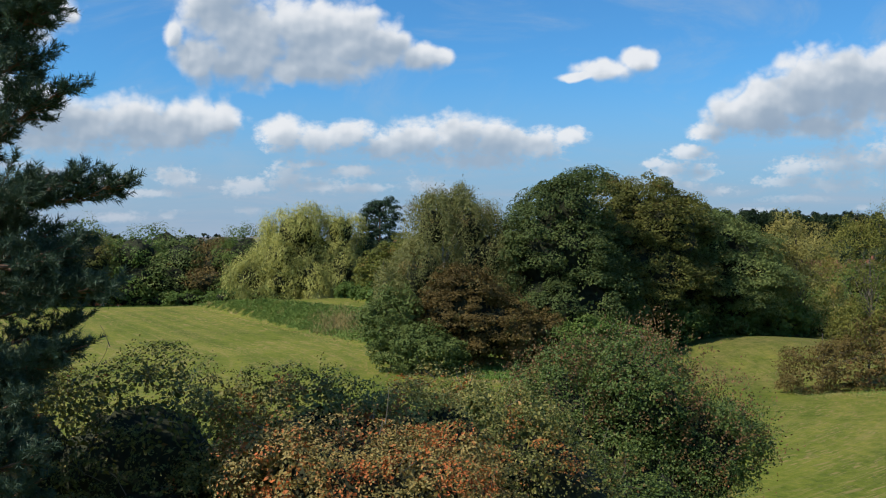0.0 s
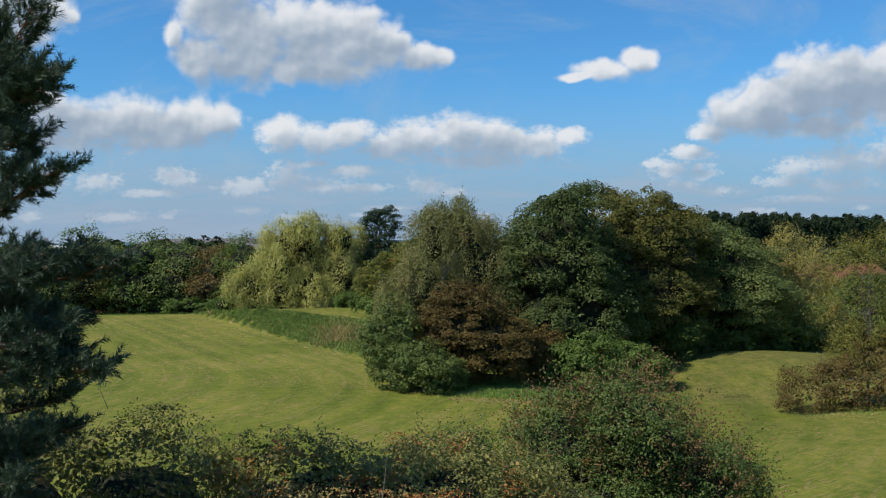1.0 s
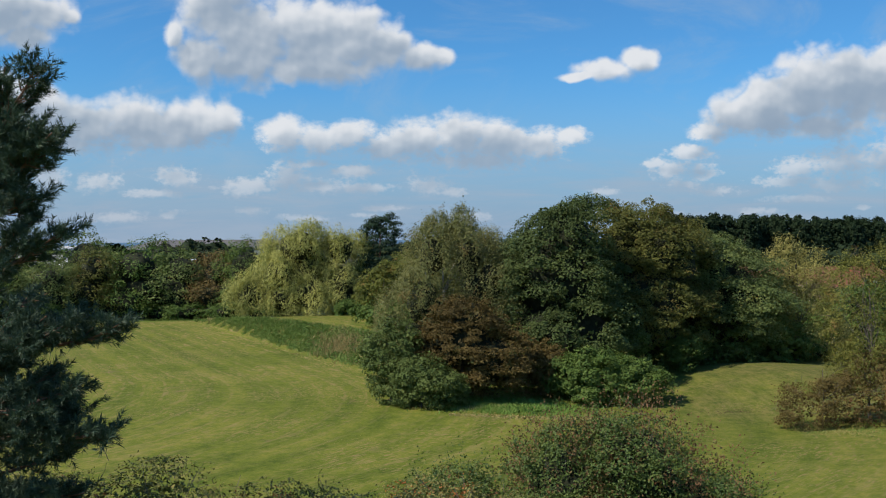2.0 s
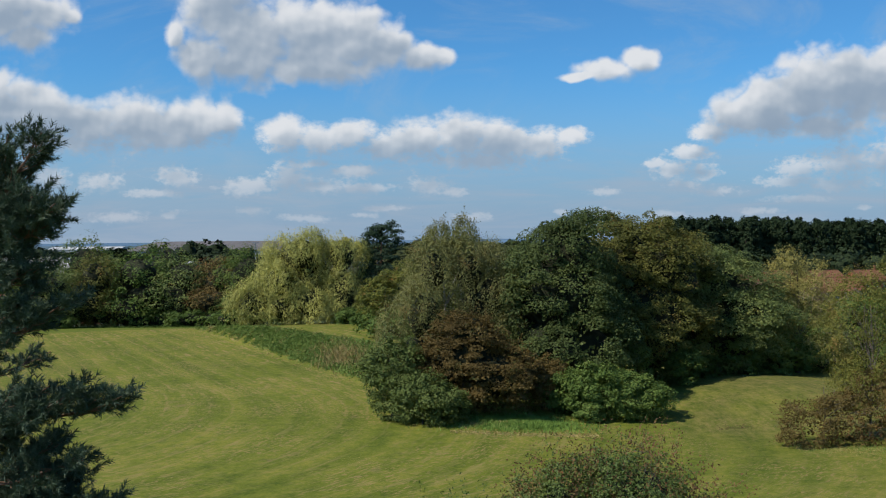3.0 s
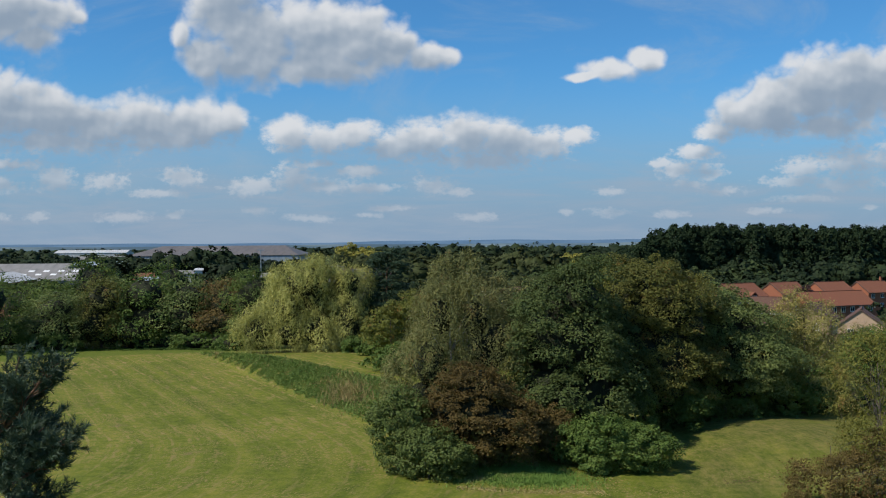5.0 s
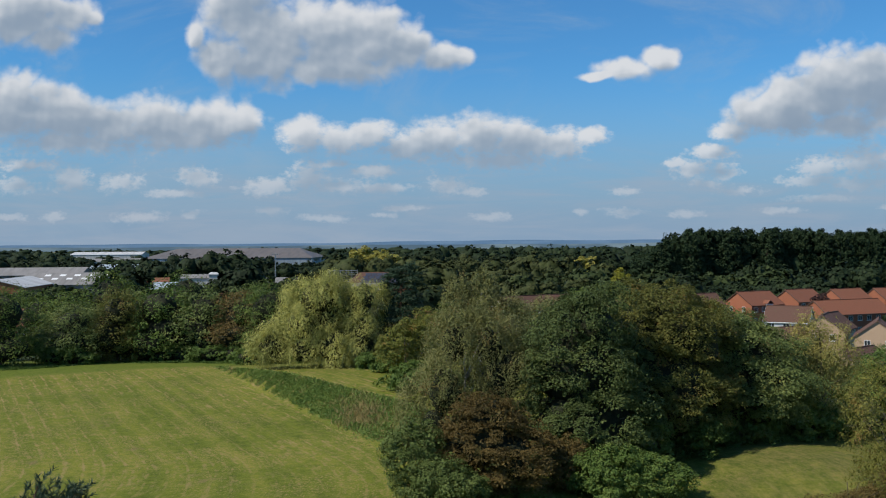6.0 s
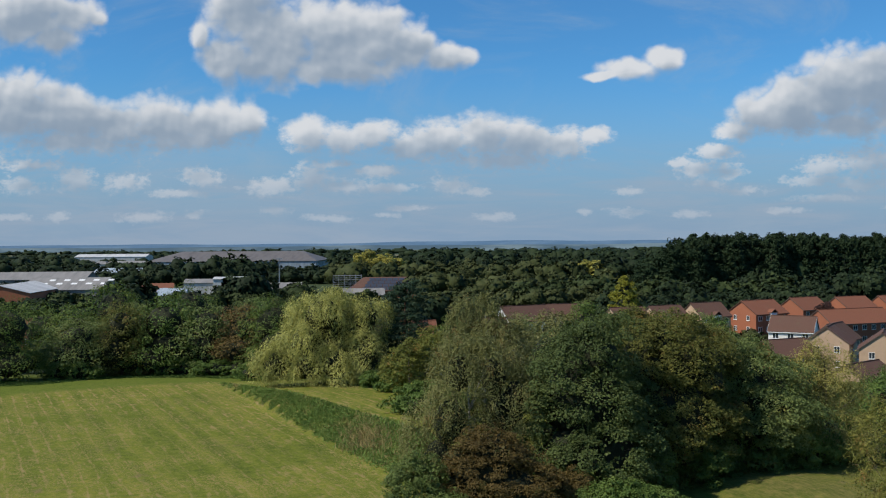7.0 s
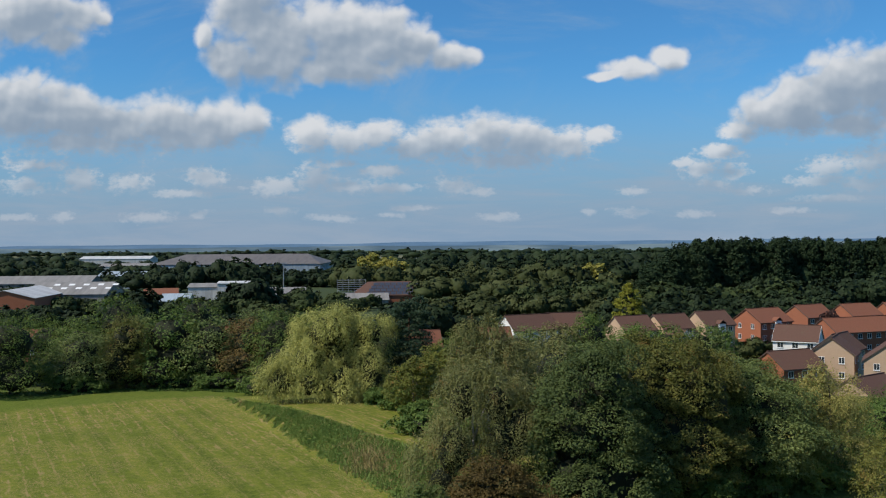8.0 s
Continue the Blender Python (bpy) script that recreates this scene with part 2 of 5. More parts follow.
LEAF = {
    "maple": leaf_material("maple_leaves", (0.044, 0.065, 0.020), (0.078, 0.108, 0.032), (0.143, 0.175, 0.050)),
    "sycamore": leaf_material("sycamore_leaves", (0.076, 0.104, 0.031), (0.140, 0.181, 0.054), (0.267, 0.293, 0.093), (0.20, 0.15, 0.035), 0.0),
    "bronze": leaf_material("bronze_green_leaves", (0.065, 0.075, 0.019), (0.125, 0.130, 0.030), (0.218, 0.199, 0.048), (0.20, 0.11, 0.030), 0.03),
    "birch": leaf_material("birch_leaves", (0.102, 0.110, 0.036), (0.170, 0.176, 0.059), (0.281, 0.261, 0.098), (0.22, 0.14, 0.05), 0.03),
    "maroon": leaf_material("brown_red_leaves", (0.063, 0.047, 0.014), (0.127, 0.089, 0.027), (0.203, 0.144, 0.047), (0.070, 0.080, 0.024), 0.04),
    "copper": leaf_material("copper_leaves", (0.030, 0.017, 0.015), (0.055, 0.030, 0.026), (0.090, 0.052, 0.042)),
    "russet": leaf_material("russet_leaves", (0.085, 0.060, 0.022), (0.180, 0.105, 0.045), (0.300, 0.170, 0.085)),
    "laurel": leaf_material("laurel_leaves", (0.050, 0.077, 0.019), (0.095, 0.129, 0.032), (0.183, 0.218, 0.063), gloss=0.15, through=0.15),
    "bramble": leaf_material("bramble_leaves", (0.057, 0.098, 0.019), (0.106, 0.165, 0.036), (0.208, 0.260, 0.061)),
    "nettle": leaf_material("nettle_leaves", (0.070, 0.120, 0.022), (0.130, 0.200, 0.042), (0.230, 0.290, 0.075)),
    # willow: the dark end of the drifts paints shaded gaps between clumps
    "willow": leaf_material("willow_leaves", (0.121, 0.137, 0.034), (0.359, 0.357, 0.098), (0.538, 0.516, 0.154), gloss=0.2, patch=0.42, vary=0.7),
    "yellow": leaf_material("yellowing_leaves", (0.157, 0.156, 0.046), (0.300, 0.270, 0.079), (0.486, 0.405, 0.130)),
    "gold": leaf_material("golden_leaves", (0.200, 0.190, 0.040), (0.360, 0.330, 0.075), (0.500, 0.450, 0.120)),
    "goldgreen": leaf_material("golden_green_leaves", (0.110, 0.120, 0.016), (0.220, 0.220, 0.026), (0.360, 0.340, 0.045)),
    "oak": leaf_material("oak_leaves", (0.053, 0.088, 0.018), (0.097, 0.146, 0.031), (0.193, 0.228, 0.049), (0.13, 0.11, 0.03), 0.02),
    "autumn": leaf_material("turning_leaves", (0.091, 0.104, 0.023), (0.169, 0.181, 0.036), (0.273, 0.254, 0.055), (0.30, 0.15, 0.04), 0.03),
    "poplar": mass_material("poplar_leaves", (0.016, 0.031, 0.012), (0.040, 0.062, 0.025), 0.55),
    "far": mass_material("far_leaves", (0.012, 0.022, 0.009), (0.034, 0.051, 0.018), 0.5),
    "farlight": mass_material("far_light_leaves", (0.024, 0.038, 0.012), (0.066, 0.086, 0.028), 0.5),
    "farolive": mass_material("far_olive_leaves", (0.035, 0.046, 0.014), (0.085, 0.092, 0.033), 0.5),
    "hawthorn": leaf_material("hawthorn_leaves", (0.038, 0.070, 0.013), (0.087, 0.134, 0.028), (0.189, 0.229, 0.059), (0.23, 0.105, 0.040), 0.05, patch=0.5, vary=0.6, gloss=0.3),
    "hedge": leaf_material("hedge_leaves", (0.063, 0.075, 0.018), (0.160, 0.164, 0.040), (0.340, 0.298, 0.089), (0.42, 0.14, 0.035), 0.07, patch=0.5, vary=0.85, gloss=0.3),
    "darkhedge": leaf_material("dark_hedge_leaves", (0.055, 0.068, 0.016), (0.128, 0.134, 0.031), (0.306, 0.263, 0.070), (0.30, 0.10, 0.03), 0.03, patch=0.5, vary=0.8, gloss=0.3),
    "redhedge": leaf_material("red_hedge_leaves", (0.097, 0.095, 0.025), (0.237, 0.191, 0.055), (0.464, 0.329, 0.112), (0.55, 0.15, 0.040), 0.13, patch=0.7, vary=0.85, gloss=0.3),
    "shrub": leaf_material("russet_shrub_leaves", (0.074, 0.055, 0.016), (0.139, 0.102, 0.032), (0.237, 0.167, 0.056), (0.17, 0.075, 0.03), 0.04),
    "olive": leaf_material("olive_leaves", (0.086, 0.092, 0.019), (0.162, 0.162, 0.032), (0.286, 0.260, 0.062), (0.22, 0.13, 0.04), 0.03),
    "needles": leaf_material("pine_needles", (0.025, 0.049, 0.028), (0.050, 0.084, 0.047), (0.102, 0.146, 0.086), through=0.1, gloss=0.3, patch=0.8),
    "farpine": leaf_material("far_pine_needles", (0.016, 0.034, 0.016), (0.030, 0.056, 0.028), (0.060, 0.092, 0.046), through=0.1),
}
BARK = bark_material("grey_bark", (0.045, 0.036, 0.028), (0.16, 0.135, 0.105))
TWIG = bark_material("pale_twigs", (0.10, 0.08, 0.06), (0.22, 0.185, 0.145))
# near-black colour that stands in for the shade deep inside crowns
INNER = bark_material("crown_shade", (0.010, 0.013, 0.005), (0.026, 0.030, 0.012))
PINE_BARK = bark_material("pine_bark", (0.06, 0.036, 0.024), (0.22, 0.13, 0.085))
WHITE_BARK = bark_material("birch_bark", (0.22, 0.19, 0.16), (0.52, 0.49, 0.44))


def bank_width(along):
    """The bank broadens from its far end towards the near one."""
    return np.clip(0.5 + (np.asarray(along, float) - 8) * 0.13, 0.9, 6.4)


def ground_height(x, y):
    """The lie of the land: the field, the bank on its far side, the dip with the houses and the plain beyond."""
    x, y = np.asarray(x, float), np.asarray(y, float)

    def rise(v, a, b):
        w = np.clip((v - a) / (b - a), 0, 1)
        return w * w * (3 - 2 * w)

    across = (x + 34) * 0.883 + (y - 125) * 0.47
    along = (x + 34) * 0.47 - (y - 125) * 0.883
    bank = 1.75 * rise(along, -4, 34) * rise(across / bank_width(along), 0.0, 1.0) * (1 - rise(x, -6, 8)) * rise(y, 58, 70)
    dip = -rise(y, 114, 172) * (3.2 + 4.2 * rise(x, 22, 62)) - rise(y, 205, 420) * 1.5
    hollow = -0.75 * np.exp(-((x - 16) / 9) ** 2 - ((y - 55) / 9) ** 2)
    roll = 0.10 * np.sin(x * 0.11 + 0.6) * np.cos(y * 0.08) * (1 - rise(y, 150, 300))
    hills = 7 * rise(np.hypot(x, y), 2600, 4600) * (0.55 + 0.45 * np.sin(x * 0.0021 + 1.0) * np.cos(x * 0.0009 + 2))
    mound = 0.85 * np.exp(-((x - 23) / 7) ** 2 - ((y - 67) / 7) ** 2)
    return bank + dip + hollow + mound + roll + hills


def grass_material():
    m, n, out = material("mown_grass")
    place = n.add("ShaderNodeTexCoord").outputs["Object"]
    x, y, z = n.split(place)
    # the mower's lines bend round the near end of the field
    near = n.math("MAXIMUM", n.math("SUBTRACT", 70.0, y), 0.0)
    line = n.math("ADD", n.math("ADD", x, n.math("MULTIPLY", n.math("SUBTRACT", y, 81.0), 0.545)), n.math("MULTIPLY", n.math("MULTIPLY", near, near), 0.021))
    wobble = n.noise(place, 0.12, 3.0)
    line = n.math("ADD", line, n.math("MULTIPLY", n.math("SUBTRACT", wobble, 0.5), 0.7))
    along = n.math("SUBTRACT", n.math("MULTIPLY", x, 0.545), y)
    rows = n.xyz(n.math("MULTIPLY", line, 1.0), n.math("MULTIPLY", along, 0.06), 0.0)
    turn = n.math("ADD", line, n.math("MULTIPLY", n.math("SUBTRACT", n.noise(rows, 0.9, 2.0), 0.5), 0.3))
    swath = n.math("ADD", n.math("MULTIPLY", n.math("SINE", n.math("MULTIPLY", turn, 2.17)), 0.11), n.noise(rows, 0.42, 2.0, 0.5))
    edge = n.step(n.math("SINE", n.math("MULTIPLY", turn, 4.34)), 0.80, 1.0)
    straw = n.math("ADD", n.math("MULTIPLY", edge, 0.13), n.math("MULTIPLY", n.noise(n.xyz(line, n.math("MULTIPLY", along, 0.20), 0.0), 1.3, 5.0, 0.66), 0.92))
    bits = n.noise(n.xyz(line, n.math("MULTIPLY", along, 0.30), 0.0), 2.6, 5.0, 0.72)
    clods = n.noise(place, 1.3, 5.0, 0.7)
    fine = n.noise(place, 6.0, 5.0, 0.7)
    patch = n.noise(place, 0.055, 4.0, 0.55)
    tone = n.math("ADD", n.math("ADD", n.math("MULTIPLY", fine, 0.35), n.math("MULTIPLY", clods, 0.42)), n.math("ADD", n.math("MULTIPLY", swath, 0.24), n.math("MULTIPLY", patch, 0.35)))
    green = n.ramp(tone, [(0.54, (0.055, 0.082, 0.009)), (0.68, (0.111, 0.133, 0.016)), (0.84, (0.205, 0.190, 0.034))])
    heap = n.math("ADD", n.math("MULTIPLY", straw, 0.45), n.math("MULTIPLY", bits, 0.55))
    spread = n.math("MULTIPLY", n.step(patch, 0.36, 0.60, 0.35, 1.0), n.math("MULTIPLY", n.step(x, 14.0, 2.0, 0.45, 1.0), n.step(y, 40.0, 100.0, 0.6, 1.5)))
    dry = n.math("MULTIPLY", n.step(heap, 0.475, 0.62), spread)
    colour = n.mix(n.math("MULTIPLY", dry, 0.78), green, n.mix(fine, (0.31, 0.240, 0.095), (0.21, 0.150, 0.065)))
    specks = n.math("MULTIPLY", n.step(n.noise(n.xyz(line, n.math("MULTIPLY", along, 0.6), 0.0), 5.0, 4.0, 0.7), 0.51, 0.62), n.step(n.noise(place, 0.16, 3.0, 0.6), 0.40, 0.62, 0.08, 0.72))
    colour = n.mix(specks, colour, (0.27, 0.19, 0.085))
    # the last pass of the mower along the wood leaves a clean green headland
    headland = n.step(n.math("ADD", y, n.math("MULTIPLY", n.math("MAXIMUM", n.math("SUBTRACT", -40.0, x), 0.0), 0.70)), 121.0, 126.0)
    colour = n.mix(n.math("MULTIPLY", headland, 0.85), colour, n.mix(n.step(n.math("ADD", n.math("MULTIPLY", fine, 0.6), n.math("MULTIPLY", clods, 0.4)), 0.35, 0.65), (0.058, 0.090, 0.011), (0.120, 0.152, 0.022)))
    worn = n.math("MULTIPLY", n.step(x, 11.0, 17.0), n.step(n.noise(place, 0.22, 4.0, 0.6), 0.3, 0.7, 0.30, 0.75))
    worn = n.math("MULTIPLY", worn, n.step(y, 50.0, 58.0, 0.35, 1.0))
    colour = n.mix(worn, colour, n.mix(n.step(n.math("ADD", n.math("MULTIPLY", bits, 0.6), n.math("MULTIPLY", clods, 0.4)), 0.38, 0.62), (0.052, 0.070, 0.016), (0.150, 0.128, 0.044)))
    bald = n.math("MULTIPLY", n.step(n.noise(place, 0.21, 5.0, 0.68), 0.62, 0.72), 0.65)
    colour = n.mix(bald, colour, (0.18, 0.13, 0.065))
    # rough land and woods floor outside the mown ground, far fields beyond
    far = n.step(y, 128.0, 150.0)
    plots = n.add("ShaderNodeTexVoronoi")
    n.put(plots.inputs["Vector"], n.vec("MULTIPLY", place, (0.0022, 0.0013, 0.0)))
    plots.inputs["Scale"].default_value = 1.0
    fields = n.ramp(n.split(plots.outputs["Color"])[0], [(0.2, (0.035, 0.055, 0.030)), (0.45, (0.06, 0.085, 0.04)), (0.62, (0.17, 0.155, 0.085)), (0.8, (0.05, 0.07, 0.035)), (0.95, (0.22, 0.20, 0.13))])
    rough_land = n.mix(n.step(y, 500.0, 1200.0), (0.045, 0.062, 0.026), fields)
    colour = n.mix(far, colour, rough_land)
    surface(n, out, colour, 0.95, n.math("ADD", fine, n.math("MULTIPLY", bits, 0.7)), 0.5, 0.05, 0.1)
    return m


GRASS = grass_material()

# ---- mesh helpers ----


def raw_mesh(name, verts, faces, mats, smooth=False, slots=None):
    """A mesh from arrays: verts (n, 3) and faces (m, k) of one corner count."""
    mesh = bpy.data.meshes.new(name)
    verts, faces = np.asarray(verts, np.float32), np.asarray(faces, np.int32)
    count, sides = faces.shape
    mesh.vertices.add(len(verts))
    mesh.vertices.foreach_set("co", verts.ravel())
    mesh.loops.add(count * sides)
    mesh.loops.foreach_set("vertex_index", faces.ravel())
    mesh.polygons.add(count)
    mesh.polygons.foreach_set("loop_start", np.arange(0, count * sides, sides, dtype=np.int32))
    mesh.polygons.foreach_set("use_smooth", np.full(count, smooth))
    if slots is not None:
        mesh.polygons.foreach_set("material_index", np.asarray(slots, np.int32))
    for m in mats if isinstance(mats, (list, tuple)) else [mats]:
        mesh.materials.append(m)
    mesh.update(calc_edges=True)
    mesh.validate()
    return mesh


def child(name, mesh, parent, label=""):
    ob = new(name, mesh)
    ob.parent = parent
    return tagged(ob, label=label) if label else ob


def part(name, bm, mat, parent, label="", smooth=False):
    mesh = bpy.data.meshes.new(name)
    bm.normal_update()
    bm.to_mesh(mesh)
    bm.free()
    mesh.materials.append(mat)
    if smooth:
        mesh.polygons.foreach_set("use_smooth", np.full(len(mesh.polygons), True))
    return child(name, mesh, parent, label)


def unit(v):
    return v / np.maximum(np.linalg.norm(v, axis=-1, keepdims=True), 1e-9)


def leaf_arrays(points, normals, length, width, rng, along=None):
    """A four-cornered, pointed leaf at each point."""
    k = len(points)
    if along is None:
        along = rng.normal(size=(k, 3))
    along = unit(along - normals * (along * normals).sum(1, keepdims=True) + 1e-6)
    side = np.cross(normals, along)
    length, width = np.broadcast_to(length, k)[:, None], np.broadcast_to(width, k)[:, None]
    fold = normals * width * 0.22
    verts = np.stack([points - along * length * 0.5, points + side * width * 0.5 - fold - along * length * 0.08, points + along * length * 0.5, points - side * width * 0.5 - fold - along * length * 0.08], 1)[:, ::-1]
    faces = np.arange(4 * k).reshape(k, 4)
    return verts.reshape(-1, 3), faces


def tube_arrays(lines, sides=7):
    """Tapered limbs: each line is points (n, 3) and radii (n)."""
    verts, faces, base = [], [], 0
    turn = np.linspace(0, 2 * math.pi, sides, endpoint=False)
    for points, radii in lines:
        points = np.asarray(points, float)
        way = unit(np.gradient(points, axis=0))
        a = unit(np.cross(way, np.where(np.abs(way[:, 2:3]) > 0.9, [[1.0, 0, 0]], [[0, 0, 1.0]])))
        b = np.cross(way, a)
        ring = points[:, None] + (a[:, None] * np.cos(turn)[None, :, None] + b[:, None] * np.sin(turn)[None, :, None]) * np.asarray(radii)[:, None, None]
        verts.append(ring.reshape(-1, 3))
        i, j = np.meshgrid(np.arange(len(points) - 1), np.arange(sides), indexing="ij")
        k = (j + 1) % sides
        faces.append((np.stack([i * sides + j, i * sides + k, (i + 1) * sides + k, (i + 1) * sides + j], -1) + base).reshape(-1, 4))
        base += len(points) * sides
    return np.concatenate(verts), np.concatenate(faces)


def limb(start, end, r0, r1, rng, bend=0.12, steps=6, sag=0.0):
    start, end = np.asarray(start, float), np.asarray(end, float)
    s = np.linspace(0, 1, steps)[:, None]
    size = np.linalg.norm(end - start)
    sway = np.cumsum(rng.normal(size=(steps, 3)), 0) * bend * size / steps
    sway[0] = 0
    points = start + (end - start) * s + sway * np.sin(s * math.pi) + np.array([[0, 0, 1.0]]) * np.sin(s * math.pi) * sag * size
    return points, r0 + (r1 - r0) * s[:, 0] ** 0.8


def lobe_points(lobes, count, rng, depth=(0.86, 1.08), under=0.35):
    """Points over the outside of a crown made of egg-shaped lobes, and the ways out."""
    lobes = np.asarray(lobes, float)
    area = (lobes[:, 3] * lobes[:, 4] + lobes[:, 3] * lobes[:, 5] + lobes[:, 4] * lobes[:, 5])
    pick = rng.choice(len(lobes), count * 4, p=area / area.sum())
    way = unit(rng.normal(size=(count * 4, 3)))
    keep = (way[:, 2] > -0.25) | (rng.random(count * 4) < under)
    pick, way = pick[keep], way[keep]
    c, r = lobes[pick, :3], lobes[pick, 3:]
    points = c + r * way * rng.uniform(*depth, (len(pick), 1))
    inside = np.zeros(len(points), bool)
    for i, lobe in enumerate(lobes):
        inside |= (pick != i) & (np.linalg.norm((points - lobe[:3]) / lobe[3:], axis=1) < 0.82)
    points, way, r = points[~inside][:count], way[~inside][:count], r[~inside][:count]
    return points, unit(way / r)


def bumpy(lobes, rng, count, share=(0.34, 0.55)):
    """Smaller lobes set into the large ones, for an uneven outline."""
    more = []
    for lobe in np.asarray(lobes, float):
        way = unit(rng.normal(size=(count, 3)) + (0, 0, 0.25))
        r = rng.uniform(*share, (count, 1))
        more.append(np.column_stack([lobe[:3] + lobe[3:] * way * (1.02 - r * 0.55), lobe[3:] * r]))
    return np.concatenate([np.asarray(lobes, float) * (1, 1, 1, 0.9, 0.9, 0.92), *more])


def sprig_points(lobes, count, length, rng, per=12):
    """Leaves along thin shoots that stand out of the crown."""
    start, way = lobe_points(lobes, count, rng, (0.92, 1.04), 0.1)
    to = unit(way * 0.7 + rng.normal(size=way.shape) * 0.45 + (0, 0, 0.45))
    size = length * rng.uniform(0.5, 1.4, (len(start), 1))
    i = np.repeat(np.arange(len(start)), per)
    s = rng.random((len(i), 1))
    return start[i] + to[i] * size[i] * s + rng.normal(size=(len(i), 3)) * length * 0.07, unit(rng.normal(size=(len(i), 3)) + (0, 0, 0.6)), to[i]


def crown_mesh(name, lobes, mat, rng, clumps=260, leaves=90, size=0.16, clump=0.6, flat=0.6, spread=0.75, hang=0.0, inner=0.25, slim=0.6, floor=0.05, under=0.35, depth=(0.82, 1.08), bumps=7, sprigs=0, sprig=0.4, swell=(0.34, 0.55), fill=2.2, droop=0.12):
    """Leaves in clumps over the lobes, with a darker filling inside."""
    lobes = bumpy(lobes, rng, bumps, swell) if bumps else lobes
    centre, way = lobe_points(lobes, clumps, rng, depth, under)
    clumps = len(centre)
    radius = clump * rng.uniform(0.6, 1.3, clumps)
    i = np.repeat(np.arange(clumps), leaves)
    # each clump is a small dome: leaves over its top and outer side, little below
    off = unit(rng.normal(size=(len(i), 3)) + 0.45 * way[i] + (0, 0, 0.35)) * rng.uniform(0.45, 1.0, (len(i), 1)) ** 0.6
    dome = unit(off / (1.0, 1.0, max(flat, 0.3)))
    off[:, 2] = off[:, 2] * flat - droop * (off[:, :2] ** 2).sum(1)
    points = centre[i] + off * radius[i, None] + way[i] * radius[i, None] * 0.15
    if hang:
        points[:, 2] -= rng.random(len(i)) ** 1.4 * hang * radius[i]
    normals = unit(0.35 * way[i] + 0.7 * dome + np.array([0, 0, 0.3]) + rng.normal(size=(len(i), 3)) * 0.5 * spread)
    along = rng.normal(size=(len(i), 3)) * 0.8 + way[i] * 0.6 + np.array([0, 0, -0.4 - hang])
    length = size * rng.uniform(0.65, 1.35, len(i))
    if inner:
        m = int(len(i) * inner * 0.25)
        deep, out = lobe_points(lobes, m, rng, (0.45, 0.85), 0.7)
        points, normals = np.concatenate([points, deep]), np.concatenate([normals, unit(out + rng.normal(size=out.shape) * 0.6)])
        along = np.concatenate([along, rng.normal(size=deep.shape)])
        length = np.concatenate([length, np.full(len(deep), size * fill)])
    if sprigs:
        more, flat_on, ahead = sprig_points(lobes, sprigs, sprig, rng)
        points, normals, along = np.concatenate([points, more]), np.concatenate([normals, flat_on]), np.concatenate([along, ahead + rng.normal(size=more.shape) * 0.5])
        length = np.concatenate([length, size * rng.uniform(0.6, 1.1, len(more))])
    keep = points[:, 2] > floor
    points, normals, along, length = points[keep], normals[keep], along[keep], length[keep]
    verts, faces = leaf_arrays(points, normals, length, length * slim, rng, along)
    return raw_mesh(name, verts, faces, mat)


def trunk_mesh(name, lobes, mat, rng, height, radius, limbs=9, lean=(0, 0)):
    lobes = np.asarray(lobes, float)
    top = np.array([lean[0], lean[1], height])
    lines = [limb((0, 0, -0.25), top, radius, radius * 0.35, rng, 0.06, 9)]
    lines[0][1][0] *= 1.35
    ends, _ = lobe_points(lobes, limbs, rng, (0.6, 0.85), 0.2)
    for end in ends:
        s = np.clip(0.25 + 0.6 * (end[2] / max(height, 0.1) - 0.35), 0.15, 0.95)
        spot = lines[0][0][int(s * 8)]
        lines.append(limb(spot, end, radius * 0.42, radius * 0.06, rng, 0.2, 7, 0.06))
    return raw_mesh(name, *tube_arrays(lines), mat, True)


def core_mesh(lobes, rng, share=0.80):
    """Added lumpy masses under the leaves of a bush or tree, coloured near-black as inner shade."""
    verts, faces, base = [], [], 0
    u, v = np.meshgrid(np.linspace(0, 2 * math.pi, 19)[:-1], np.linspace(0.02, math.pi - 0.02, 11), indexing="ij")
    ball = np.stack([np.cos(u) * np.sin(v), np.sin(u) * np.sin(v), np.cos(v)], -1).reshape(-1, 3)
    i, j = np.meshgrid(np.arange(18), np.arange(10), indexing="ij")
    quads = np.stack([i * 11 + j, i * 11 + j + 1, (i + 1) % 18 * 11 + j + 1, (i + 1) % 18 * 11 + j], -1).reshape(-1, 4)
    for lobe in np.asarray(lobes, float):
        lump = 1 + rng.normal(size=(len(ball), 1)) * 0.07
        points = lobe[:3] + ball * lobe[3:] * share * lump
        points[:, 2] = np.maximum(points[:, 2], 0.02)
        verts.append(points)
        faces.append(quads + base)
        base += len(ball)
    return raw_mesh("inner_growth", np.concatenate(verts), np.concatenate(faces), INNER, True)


def twig_mesh(lobes, count, length, mat, rng):
    """Thin bare shoots through and out of the leaves."""
    start, way = lobe_points(bumpy(lobes, rng, 6), count, rng, (0.7, 0.98), 0.15)
    lines = []
    for a, w in zip(start, way):
        end = a + unit(w * 0.6 + rng.normal(size=3) * 0.6 + (0, 0, 0.5)) * length * rng.uniform(0.4, 1.2)
        lines.append(limb(a, end, 0.008, 0.003, rng, 0.12, 4))
    return raw_mesh("twigs", *tube_arrays(lines, 4), mat, True)


